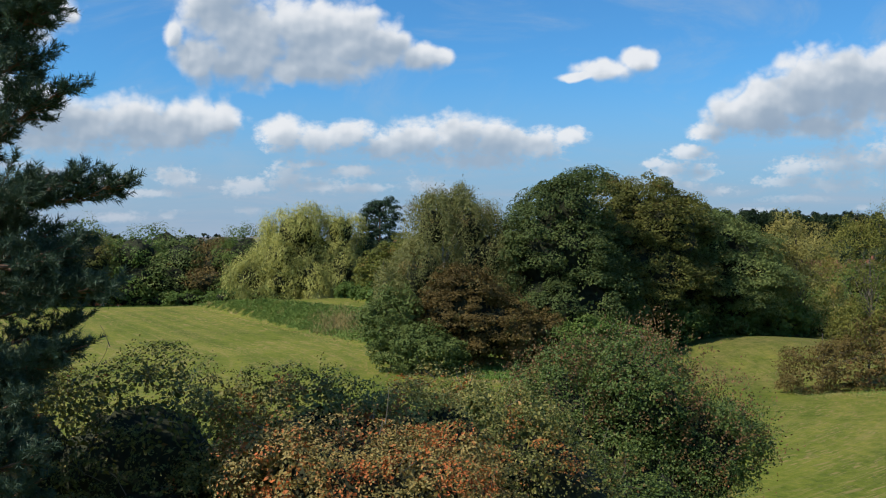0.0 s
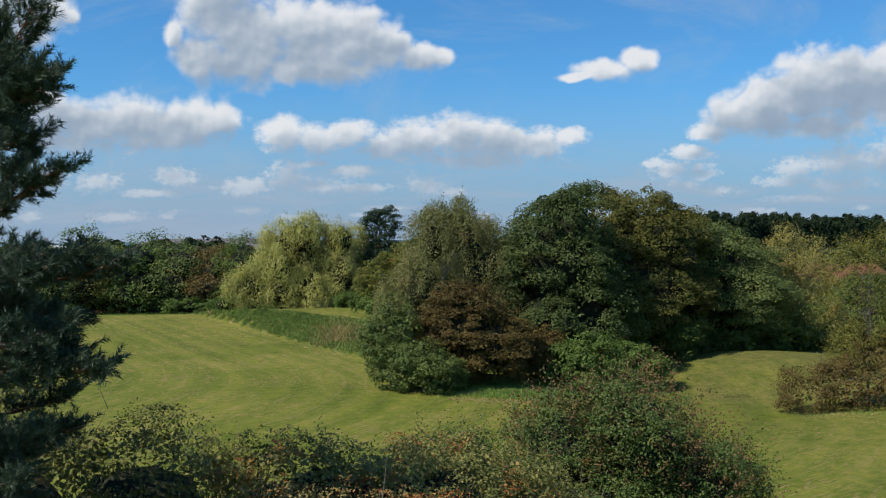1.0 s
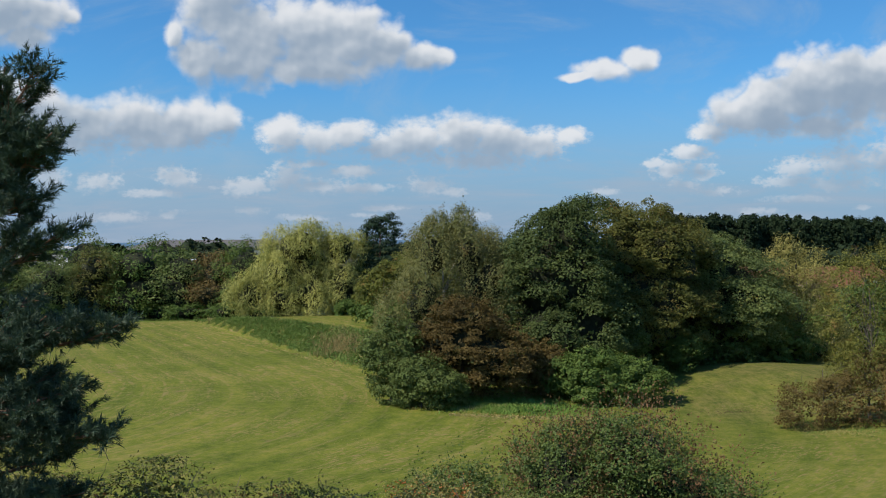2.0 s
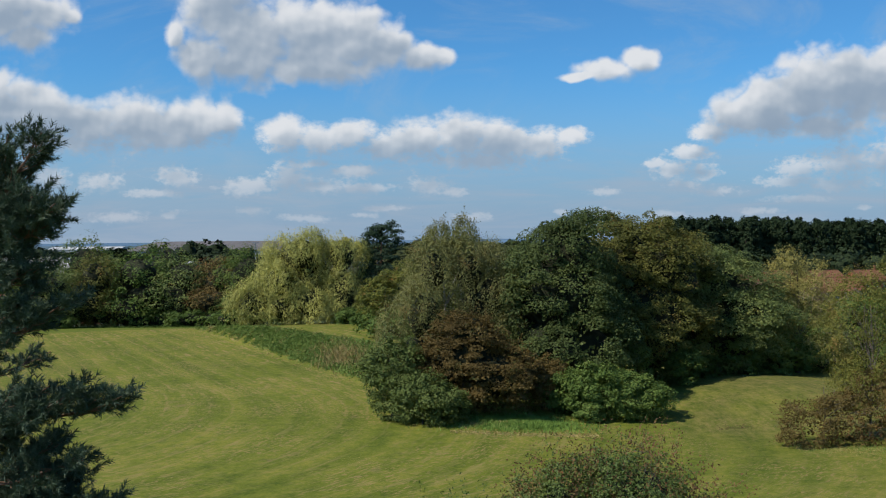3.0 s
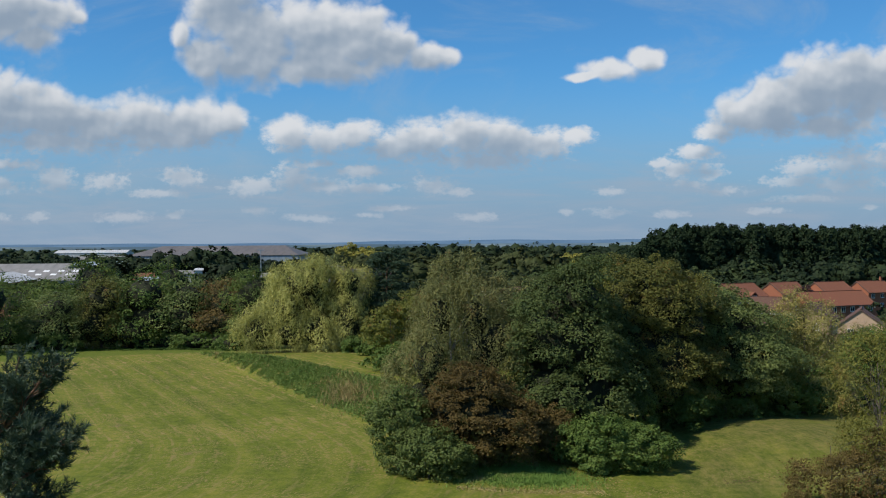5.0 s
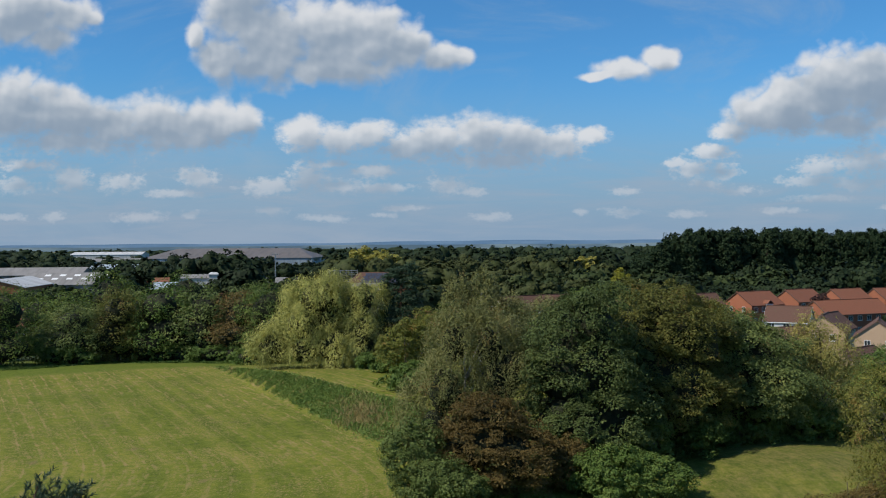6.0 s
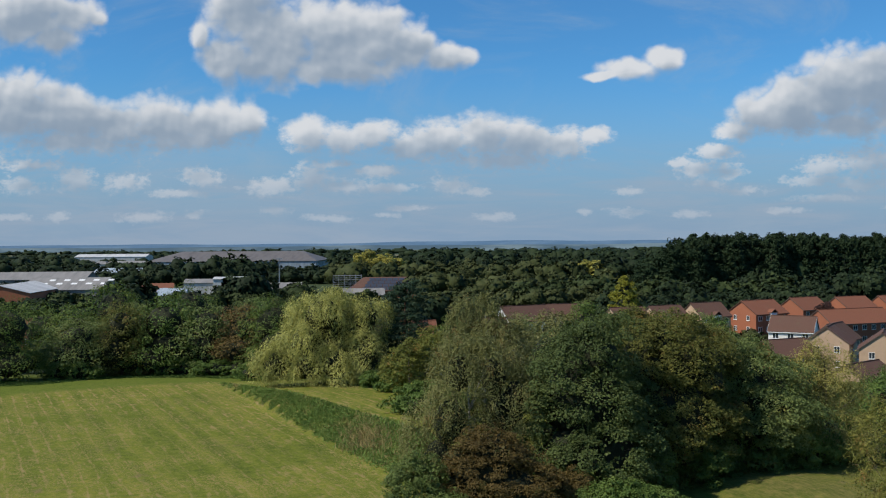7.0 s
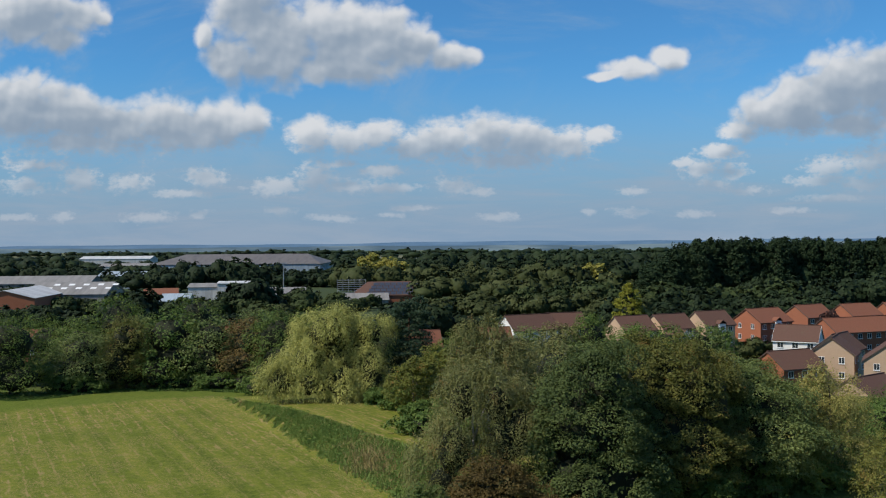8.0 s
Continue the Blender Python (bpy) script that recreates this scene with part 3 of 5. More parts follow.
def thing(name, x, y, z=None, turn=0.0, **tags):
    ob = new(name)
    ob.matrix_basis = pose(x, y, float(ground_height(x, y)) if z is None else z, 0, 0, turn)
    return tagged(ob, **tags)


def tree(name, x, y, lobes, leaf, seed, label, category="tree", group="", bark=None, radius=0.2, trunk=None, limbs=9, z=None, twigs=0, core=False, **crown):
    """A tree or bush: tapered trunk with limbs under a crown of leaves. Lobes: x, y, z, rx, ry, rz from its foot."""
    rng = np.random.default_rng(seed)
    ob = thing(name, x, y, z, label=label, category=category, group=group)
    lobes = np.asarray(lobes, float)
    height = trunk or float((lobes[:, 2] + lobes[:, 5] * 0.4).max())
    child("trunk" if category == "tree" else "stem", trunk_mesh("trunk", lobes, bark or BARK, rng, height, radius, limbs), ob)
    child("crown" if category == "tree" else "foliage", crown_mesh("crown", lobes, LEAF[leaf], rng, **crown), ob)
    # dark mass added so that gaps between the leaves look shaded
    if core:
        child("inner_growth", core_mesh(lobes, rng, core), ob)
    if twigs:
        tagged(child("bare_growth", twig_mesh(lobes, twigs, 0.5, bark or TWIG, rng), ob), kind="stuff")
    return ob


# ---- ground ----


def spaced(low, high, step, far, growth=1.22):
    inner = list(np.arange(low, high + 0.1, step))
    a, s = inner[-1], step
    while a < far:
        s *= growth
        a += s
        inner.append(min(a, far))
    a, s = inner[0], step
    while a > -far:
        s *= growth
        a -= s
        inner.insert(0, max(a, -far))
    return np.array(inner)


def build_ground():
    xs, ys = spaced(-66, 54, 1.4, 4700), spaced(8, 150, 1.4, 4700)
    gx, gy = np.meshgrid(xs, ys, indexing="ij")
    verts = np.stack([gx, gy, ground_height(gx, gy)], -1).reshape(-1, 3)
    i, j = np.meshgrid(np.arange(len(xs) - 1), np.arange(len(ys) - 1), indexing="ij")
    w = len(ys)
    faces = np.stack([i * w + j, (i + 1) * w + j, (i + 1) * w + j + 1, i * w + j + 1], -1).reshape(-1, 4)
    return tagged(new("ground", raw_mesh("ground", verts, faces, GRASS, True)), "gently rolling mown grass field with straw-coloured mowing lines", "ground", kind="structure")


build_ground()

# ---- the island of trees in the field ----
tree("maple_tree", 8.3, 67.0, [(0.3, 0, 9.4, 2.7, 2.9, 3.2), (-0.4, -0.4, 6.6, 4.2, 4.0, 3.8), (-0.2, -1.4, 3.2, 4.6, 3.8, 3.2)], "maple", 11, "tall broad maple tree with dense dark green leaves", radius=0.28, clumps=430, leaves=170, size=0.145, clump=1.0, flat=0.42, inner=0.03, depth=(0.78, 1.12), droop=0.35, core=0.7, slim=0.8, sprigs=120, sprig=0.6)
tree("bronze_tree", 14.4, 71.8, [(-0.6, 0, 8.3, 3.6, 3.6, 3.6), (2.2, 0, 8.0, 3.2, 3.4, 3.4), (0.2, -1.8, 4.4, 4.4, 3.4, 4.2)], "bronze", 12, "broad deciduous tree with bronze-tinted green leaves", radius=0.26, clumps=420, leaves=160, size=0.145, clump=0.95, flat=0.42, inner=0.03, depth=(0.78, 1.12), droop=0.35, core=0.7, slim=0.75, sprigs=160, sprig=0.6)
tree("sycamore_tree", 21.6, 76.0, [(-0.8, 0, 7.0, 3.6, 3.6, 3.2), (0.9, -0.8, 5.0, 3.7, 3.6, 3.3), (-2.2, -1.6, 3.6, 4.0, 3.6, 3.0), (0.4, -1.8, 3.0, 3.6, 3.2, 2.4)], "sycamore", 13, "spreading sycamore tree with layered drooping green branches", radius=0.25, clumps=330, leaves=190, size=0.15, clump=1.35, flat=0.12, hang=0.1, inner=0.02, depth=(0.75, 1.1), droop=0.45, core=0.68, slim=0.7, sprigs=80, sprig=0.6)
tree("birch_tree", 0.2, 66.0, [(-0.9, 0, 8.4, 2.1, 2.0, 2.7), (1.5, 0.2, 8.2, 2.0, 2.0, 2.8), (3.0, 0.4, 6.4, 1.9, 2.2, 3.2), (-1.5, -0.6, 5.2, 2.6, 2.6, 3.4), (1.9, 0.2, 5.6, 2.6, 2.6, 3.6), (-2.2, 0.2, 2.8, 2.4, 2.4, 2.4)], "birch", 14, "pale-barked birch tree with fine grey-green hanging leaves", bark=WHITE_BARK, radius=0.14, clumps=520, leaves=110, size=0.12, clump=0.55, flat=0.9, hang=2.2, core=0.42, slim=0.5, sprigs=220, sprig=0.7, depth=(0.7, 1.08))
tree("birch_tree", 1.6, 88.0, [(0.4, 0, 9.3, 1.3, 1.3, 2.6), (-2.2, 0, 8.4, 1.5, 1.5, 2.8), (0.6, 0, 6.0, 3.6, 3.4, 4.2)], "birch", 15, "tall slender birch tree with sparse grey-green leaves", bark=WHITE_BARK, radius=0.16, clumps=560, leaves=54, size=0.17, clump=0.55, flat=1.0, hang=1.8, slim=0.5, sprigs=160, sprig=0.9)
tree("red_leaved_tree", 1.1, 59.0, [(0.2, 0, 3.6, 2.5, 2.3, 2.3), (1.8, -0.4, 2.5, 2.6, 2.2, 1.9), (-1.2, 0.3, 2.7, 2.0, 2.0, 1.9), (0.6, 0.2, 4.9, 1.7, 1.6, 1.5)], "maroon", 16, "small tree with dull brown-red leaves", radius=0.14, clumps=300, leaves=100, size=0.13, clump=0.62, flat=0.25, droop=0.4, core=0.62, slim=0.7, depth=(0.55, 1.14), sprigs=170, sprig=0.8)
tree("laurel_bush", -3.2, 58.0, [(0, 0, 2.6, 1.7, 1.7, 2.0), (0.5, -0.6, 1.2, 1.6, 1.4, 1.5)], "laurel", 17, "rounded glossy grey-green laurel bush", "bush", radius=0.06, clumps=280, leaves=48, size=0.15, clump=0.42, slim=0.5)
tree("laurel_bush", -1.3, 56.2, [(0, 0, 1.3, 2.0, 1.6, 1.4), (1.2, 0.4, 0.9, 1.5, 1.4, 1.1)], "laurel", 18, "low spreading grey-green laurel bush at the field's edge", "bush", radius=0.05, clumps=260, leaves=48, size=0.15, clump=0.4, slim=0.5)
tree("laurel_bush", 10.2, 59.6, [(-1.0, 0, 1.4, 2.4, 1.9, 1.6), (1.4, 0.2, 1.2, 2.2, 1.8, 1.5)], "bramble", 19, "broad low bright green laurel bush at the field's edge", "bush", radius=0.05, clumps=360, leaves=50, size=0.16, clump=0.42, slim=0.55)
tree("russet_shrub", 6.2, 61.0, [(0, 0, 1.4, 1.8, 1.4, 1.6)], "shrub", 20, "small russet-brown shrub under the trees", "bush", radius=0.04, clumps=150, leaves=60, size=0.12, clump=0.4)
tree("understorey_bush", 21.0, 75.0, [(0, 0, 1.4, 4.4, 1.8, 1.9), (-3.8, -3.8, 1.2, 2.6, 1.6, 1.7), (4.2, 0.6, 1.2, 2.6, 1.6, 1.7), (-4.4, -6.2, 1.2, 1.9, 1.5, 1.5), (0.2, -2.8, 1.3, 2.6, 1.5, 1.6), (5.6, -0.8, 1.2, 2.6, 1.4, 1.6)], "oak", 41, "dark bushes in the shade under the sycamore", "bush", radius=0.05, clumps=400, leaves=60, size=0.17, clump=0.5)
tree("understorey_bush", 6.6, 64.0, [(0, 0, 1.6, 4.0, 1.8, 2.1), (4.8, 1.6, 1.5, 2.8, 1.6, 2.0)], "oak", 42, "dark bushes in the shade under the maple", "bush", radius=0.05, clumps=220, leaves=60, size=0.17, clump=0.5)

# ---- beyond the field ----
tree("willow_tree", -16.0, 113.0, [(-1.0, 0.4, 8.0, 4.3, 4.0, 3.2), (3.9, 0, 7.8, 2.5, 2.6, 2.9), (-2.9, -1.2, 5.0, 3.3, 3.0, 2.9), (-6.3, -1.4, 2.5, 3.0, 2.8, 2.4), (0.7, -2.2, 2.6, 3.1, 2.8, 3.1), (4.2, -1.4, 3.4, 2.3, 2.6, 3.8), (-2.6, -1.8, 1.9, 3.0, 2.4, 2.0), (0.6, 1.0, 4.6, 4.6, 3.4, 4.4)], "willow", 21, "large weeping willow with pale yellow-green hanging branches", radius=0.4, clumps=520, leaves=115, size=0.32, clump=0.9, flat=0.7, hang=1.7, slim=0.2, inner=0.3, fill=1.4, core=0.55, depth=(0.72, 1.12), bumps=6, sprigs=160, sprig=0.8, swell=(0.30, 0.46))
tree("pine_tree", -7.6, 116.0, [(0, 0, 8.9, 2.0, 2.0, 3.2), (0.2, 0, 5.6, 2.8, 2.6, 3.4), (0.2, 0, 2.8, 2.6, 2.6, 2.6)], "farpine", 22, "dark green pine tree beside the willow", bark=PINE_BARK, radius=0.2, clumps=320, leaves=60, size=0.30, clump=0.8, flat=0.35, slim=0.3)
tree("autumn_tree", -6.2, 100.0, [(0, 0, 2.6, 3.0, 2.6, 2.8), (2.6, 2, 3.2, 2.6, 2.6, 3.0)], "autumn", 23, "small tree with leaves turning orange", radius=0.12, clumps=260, leaves=60, size=0.2, clump=0.6)
tree("yellowing_tree", 28.2, 76.5, [(-0.7, 0, 7.0, 1.5, 1.4, 2.9), (0.6, 0, 4.6, 3.0, 2.6, 3.6), (1.6, -0.4, 2.6, 2.2, 2.0, 2.4), (-2.0, -0.4, 2.8, 2.0, 2.0, 2.4)], "yellow", 24, "tree with pale yellowing leaves", radius=0.18, clumps=480, leaves=60, size=0.14, clump=0.6, flat=0.9, hang=1.1, slim=0.5, inner=0.1, depth=(0.5, 1.1), sprigs=220, sprig=0.8)

# the wood's edge along the far side of the field
HEDGEROW = [  # x, y, height, half width, leaf
    (-80, 122, 9.5, 6.0, "oak"), (-71, 124, 10.0, 5.6, "bramble"), (-63, 128.5, 10.6, 5.4, "oak"), (-55.5, 134.5, 8.2, 4.2, "sycamore"), (-50.5, 138, 10.4, 3.6, "bronze"), (-45.0, 140.5, 11.4, 4.8, "bramble"),
    (-39.0, 142.0, 10.6, 4.4, "sycamore"), (-33.5, 142, 9.6, 4.2, "shrub"), (-28.0, 137, 11.0, 4.4, "oak"), (-22.0, 136, 10.0, 4.2, "oak"), (-56.0, 150, 13.8, 5.0, "oak"), (-66.0, 148, 10.2, 5.6, "oak"),
    (-47.0, 162, 14.4, 5.0, "oak"), (-36.0, 158, 11.6, 4.6, "sycamore"), (-27.0, 160, 11.8, 5.0, "oak"), (-78.0, 142, 12.0, 6.0, "oak"), (-1.5, 130, 7.4, 4.0, "oak"), (6.5, 128, 6.8, 4.2, "birch"),
    (14.5, 126, 7.0, 4.2, "sycamore"), (22.5, 122, 7.6, 4.2, "oak"), (30.0, 108, 6.6, 4.0, "bronze"), (9.0, 104, 8.8, 3.8, "birch"), (15.5, 98, 9.4, 4.0, "bronze"), (45.0, 98, 4.6, 3.8, "oak"), (51.0, 92, 4.4, 3.8, "sycamore"), (-10.5, 127, 9.0, 3.6, "birch"), (-58.5, 141, 9.6, 4.4, "oak"), (-50.0, 146, 10.4, 4.4, "sycamore"), (31.0, 90, 6.4, 3.6, "oak"), (37.5, 86, 5.4, 3.6, "bramble"),
    (1.0, 150, 8.2, 3.8, "birch"), (7.5, 147, 8.0, 4.0, "sycamore"), (13.5, 150, 8.6, 3.8, "birch"), (19.0, 152, 10.0, 3.6, "oak"), (24.5, 148, 8.6, 3.8, "bramble"), (30.5, 150, 8.8, 3.8, "oak"), (36.0, 152, 9.4, 3.4, "sycamore"), (40.5, 158, 9.6, 2.6, "bramble"),
]
WORDS = {"oak": "dark green broadleaf tree at the wood's edge", "bramble": "leafy green tree at the field's edge", "sycamore": "green tree with yellowing leaves in the wood's edge", "bronze": "tree with bronze-green leaves in the wood's edge", "shrub": "brownish thin-leaved tree in the wood's edge", "birch": "grey-green birch tree behind the field"}
for number, (x, y, h, r, leaf) in enumerate(HEDGEROW):
    rng = np.random.default_rng(500 + number)
    a, b = rng.uniform(-0.3, 0.3, 2) * r
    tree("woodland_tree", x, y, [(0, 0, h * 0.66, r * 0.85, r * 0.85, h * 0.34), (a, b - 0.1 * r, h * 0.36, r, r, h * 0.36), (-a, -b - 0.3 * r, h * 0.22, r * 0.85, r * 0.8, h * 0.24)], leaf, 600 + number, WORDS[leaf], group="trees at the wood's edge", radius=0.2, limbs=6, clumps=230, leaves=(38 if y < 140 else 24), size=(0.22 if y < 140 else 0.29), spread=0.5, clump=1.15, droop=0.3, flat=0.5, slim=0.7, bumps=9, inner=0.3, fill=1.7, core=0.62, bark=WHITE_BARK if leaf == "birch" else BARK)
for number, (x, y, w, h) in enumerate([(-34.5, 136.0, 4.6, 2.4), (-26.5, 125.5, 4.0, 2.2), (-42.5, 138.0, 4.4, 2.2), (-55.5, 131.0, 3.6, 2.4), (31.5, 77.6, 4.2, 2.0), (38.0, 78.0, 4.6, 2.2), (26.2, 77.2, 3.4, 1.9), (-3.5, 90.0, 3.6, 1.8), (-9.4, 108.0, 2.8, 1.6), (-7.0, 103.6, 2.4, 1.5), (-4.4, 97.0, 2.4, 1.8)]):
    tree("hedge_bush", x, y, [(-w * 0.4, 0, h * 0.42, w * 0.7, 1.6, h * 0.55), (w * 0.4, 0.2, h * 0.4, w * 0.7, 1.6, h * 0.6)], "bramble", 700 + number, "low dense green bramble hedge along the grass", "bush", group="low hedges", radius=0.05, limbs=4, clumps=150, leaves=38, size=0.24, clump=0.5, core=0.6)

# ---- right of the field ----
tree("young_birch_tree", 23.6, 53.0, [(0, 0, 6.0, 2.2, 2.0, 3.2), (0.6, 0, 3.4, 2.8, 2.4, 2.8)], "olive", 25, "young birch tree with sparse olive leaves and thin branches", bark=TWIG, radius=0.08, twigs=160, clumps=600, leaves=40, size=0.10, clump=0.45, flat=1.0, hang=0.5, limbs=26, inner=0.0, depth=(0.45, 1.1), sprigs=160, sprig=0.6)
tree("russet_shrub", 20.6, 52.0, [(-0.6, 0, 1.0, 1.7, 1.5, 1.3), (1.4, -0.4, 1.3, 1.6, 1.6, 1.6), (3.6, -1.0, 1.5, 2.0, 1.8, 1.9), (3.0, 0.2, 2.3, 1.7, 1.6, 1.7), (5.4, -0.6, 2.4, 1.8, 1.7, 1.8)], "shrub", 26, "wide russet-brown shrub at the grass edge", "bush", radius=0.05, clumps=640, leaves=42, size=0.10, clump=0.38, limbs=22, sprigs=340, sprig=0.6, twigs=120)

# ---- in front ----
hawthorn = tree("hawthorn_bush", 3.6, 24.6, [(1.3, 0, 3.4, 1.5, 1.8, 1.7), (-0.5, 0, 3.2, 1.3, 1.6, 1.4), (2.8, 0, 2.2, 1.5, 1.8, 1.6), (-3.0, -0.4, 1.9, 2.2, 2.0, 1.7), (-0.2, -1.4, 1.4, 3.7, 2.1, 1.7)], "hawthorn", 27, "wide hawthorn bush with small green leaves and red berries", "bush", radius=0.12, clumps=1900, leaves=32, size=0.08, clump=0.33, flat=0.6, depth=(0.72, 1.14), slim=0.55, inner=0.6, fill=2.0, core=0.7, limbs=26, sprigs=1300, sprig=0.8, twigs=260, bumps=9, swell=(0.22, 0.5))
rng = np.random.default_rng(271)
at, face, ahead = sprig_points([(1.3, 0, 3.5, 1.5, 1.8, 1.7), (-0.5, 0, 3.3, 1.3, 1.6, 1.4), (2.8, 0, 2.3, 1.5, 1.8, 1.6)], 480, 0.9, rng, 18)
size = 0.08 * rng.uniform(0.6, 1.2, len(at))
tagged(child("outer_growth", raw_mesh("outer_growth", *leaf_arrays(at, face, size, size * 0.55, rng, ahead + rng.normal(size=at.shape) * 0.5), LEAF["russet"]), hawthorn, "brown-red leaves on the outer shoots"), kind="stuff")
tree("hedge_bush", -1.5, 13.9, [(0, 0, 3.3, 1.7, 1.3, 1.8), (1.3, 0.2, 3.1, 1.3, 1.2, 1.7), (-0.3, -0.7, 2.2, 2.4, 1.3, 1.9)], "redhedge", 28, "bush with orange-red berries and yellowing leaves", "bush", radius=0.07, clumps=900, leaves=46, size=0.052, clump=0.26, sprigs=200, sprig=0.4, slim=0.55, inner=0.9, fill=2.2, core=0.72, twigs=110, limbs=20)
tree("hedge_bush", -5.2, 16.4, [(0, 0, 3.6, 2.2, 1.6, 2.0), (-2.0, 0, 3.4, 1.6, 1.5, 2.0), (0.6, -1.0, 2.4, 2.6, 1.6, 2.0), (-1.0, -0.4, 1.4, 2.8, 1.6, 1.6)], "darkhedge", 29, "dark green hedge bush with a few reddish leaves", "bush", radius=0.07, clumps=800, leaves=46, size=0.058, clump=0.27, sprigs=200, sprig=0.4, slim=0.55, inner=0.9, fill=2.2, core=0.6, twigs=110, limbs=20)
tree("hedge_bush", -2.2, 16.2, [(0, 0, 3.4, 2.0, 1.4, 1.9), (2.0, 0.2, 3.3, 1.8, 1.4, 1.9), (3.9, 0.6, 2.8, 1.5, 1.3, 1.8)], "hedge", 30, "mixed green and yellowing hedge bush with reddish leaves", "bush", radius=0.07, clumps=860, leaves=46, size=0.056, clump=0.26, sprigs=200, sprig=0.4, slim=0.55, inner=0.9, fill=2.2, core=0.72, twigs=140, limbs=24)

# ---- the pine close by ----


def bough_lines(foot, tip, rng):
    """A bough with its side twigs: limbs to draw, and the shoots that carry needles."""
    foot, tip = np.asarray(foot, float), np.asarray(tip, float)
    main = limb(foot, tip, 0.045, 0.008, rng, 0.10, 10, -0.05)
    lines, shoots = [main], []
    size = np.linalg.norm(tip - foot)
    ahead = unit(tip - foot)
    side = unit(np.cross(ahead, [0, 0, 1.0]))
    for k in range(int(size * 13)):
        s = rng.uniform(0.2, 1.0)
        spot = main[0][min(int(s * 9), 9)] + rng.normal(size=3) * 0.02
        hidden = spot[0] < 1.5
        if hidden and rng.random() < 0.7:
            continue
        reach = (0.25 + 0.7 * (1.05 - s)) * rng.uniform(0.5, 1.1)
        way = unit(ahead * rng.uniform(0.4, 1.1) + side * rng.choice([-1, 1]) * rng.uniform(0.3, 1.1) + np.array([0, 0, rng.uniform(-0.25, 0.55)]))
        end = spot + way * reach
        twig = limb(spot, end, 0.012, 0.004, rng, 0.15, 5, -0.06)
        lines.append(twig)
        for q in range(5 + int(reach * 11)):
            at = twig[0][rng.integers(1, 5)]
            to = unit(way + rng.normal(size=3) * 0.55 + np.array([0, 0, 0.4]))
            shoots.append((at, to, rng.uniform(0.12, 0.26)))
    return lines, shoots


def near_pine():
    rng = np.random.default_rng(77)
    x, y = -8.3, 14.6
    ob = thing("scots_pine_tree", x, y, label="tall Scots pine with blue-green needles and bare twigs", category="tree")
    lines = [limb((0, 0, -0.3), (0.25, 0, 13.0), 0.24, 0.03, rng, 0.03, 14)]
    child("trunk", raw_mesh("trunk", *tube_arrays(lines, 10), PINE_BARK, True), ob)
    base = float(ground_height(x, y))
    tips = [(-6.0, 14.0, 11.2), (-5.5, 12.6, 8.3), (-5.2, 13.0, 7.4), (-4.7, 12.6, 6.3), (-5.2, 12.6, 5.7), (-5.6, 12.4, 5.1), (-5.4, 11.6, 4.7),
            (-6.4, 12.6, 11.6), (-6.0, 12.0, 7.4), (-6.4, 11.6, 6.0), (-6.3, 11.3, 4.4), (-5.9, 12.6, 6.9), (-5.8, 13.6, 5.2), (-6.2, 13.0, 3.6), (-6.4, 15.6, 8.8), (-6.2, 13.6, 10.6), (-6.1, 13.4, 9.2), (-6.0, 13.2, 8.0), (-5.9, 13.4, 5.9)]
    tips += [(-8.3 + r, y + q, z) for r, q, z in zip(rng.uniform(2.0, 3.1, 16), rng.uniform(-2.2, 0.2, 16), np.linspace(3.4, 8.6, 16))]
    tips += [(x + 2.6 * math.cos(a), y + 2.6 * math.sin(a), z) for a, z in zip(rng.uniform(1.7, 4.6, 10), rng.uniform(4.5, 12.0, 10))]
    ends = [((-6.9, 13.9, 10.7), (-5.55, 13.3, 12.1)), ((-6.6, 13.4, 10.5), (-5.25, 13.0, 11.1)), ((-6.6, 13.3, 10.3), (-5.35, 13.0, 10.8)), ((-6.5, 13.2, 9.9), (-5.6, 13.0, 10.2)), ((-6.5, 13.1, 9.2), (-5.05, 13.0, 9.8)),
            ((-6.4, 13.1, 8.1), (-4.3, 12.8, 8.5)), ((-6.4, 13.0, 7.0), (-4.45, 12.7, 7.1)), ((-6.4, 12.9, 7.3), (-4.8, 12.7, 7.7)), ((-6.6, 12.6, 4.6), (-5.3, 12.3, 4.9))]
    sprays = []
    for foot, tip in ends:
        sprays.append((foot, tip))
        sprays.append((foot, tuple(np.array(tip) + np.array((-0.45, 0.25, 0.12)) + rng.normal(size=3) * 0.08)))
    for spray in [(None, tip) for tip in tips] + sprays:
        tip = np.array(spray[1]) - (x, y, base)
        out = math.hypot(tip[0], tip[1])
        foot = np.array([0.25 * tip[2] / 13, 0, max(tip[2] - 0.12 * out - 0.25, 0.5)]) if spray[0] is None else np.array(spray[0]) - (x, y, base)
        lines, shoots = bough_lines(foot, tip, rng)
        bough = child("bough", raw_mesh("bough", *tube_arrays(lines, 5), PINE_BARK, True), ob)
        at, to, size = (np.array(v) for v in zip(*shoots))
        i = np.repeat(np.arange(len(at)), 30)
        s = rng.random((len(i), 1)) ** 0.8
        around = unit(np.cross(to[i], rng.normal(size=(len(i), 3))))
        way = unit(to[i] * 0.75 + around * rng.uniform(0.5, 1.0, (len(i), 1)))
        needle = rng.uniform(0.07, 0.125, (len(i), 1))
        root = at[i] + to[i] * size[i, None] * s
        side = unit(np.cross(way, rng.normal(size=way.shape))) * 0.0065
        verts = np.stack([root - side, root + side, root + way * needle], 1).reshape(-1, 3)
        child("needles", raw_mesh("needles", verts, np.arange(len(verts)).reshape(-1, 3), LEAF["needles"]), bough)


near_pine()


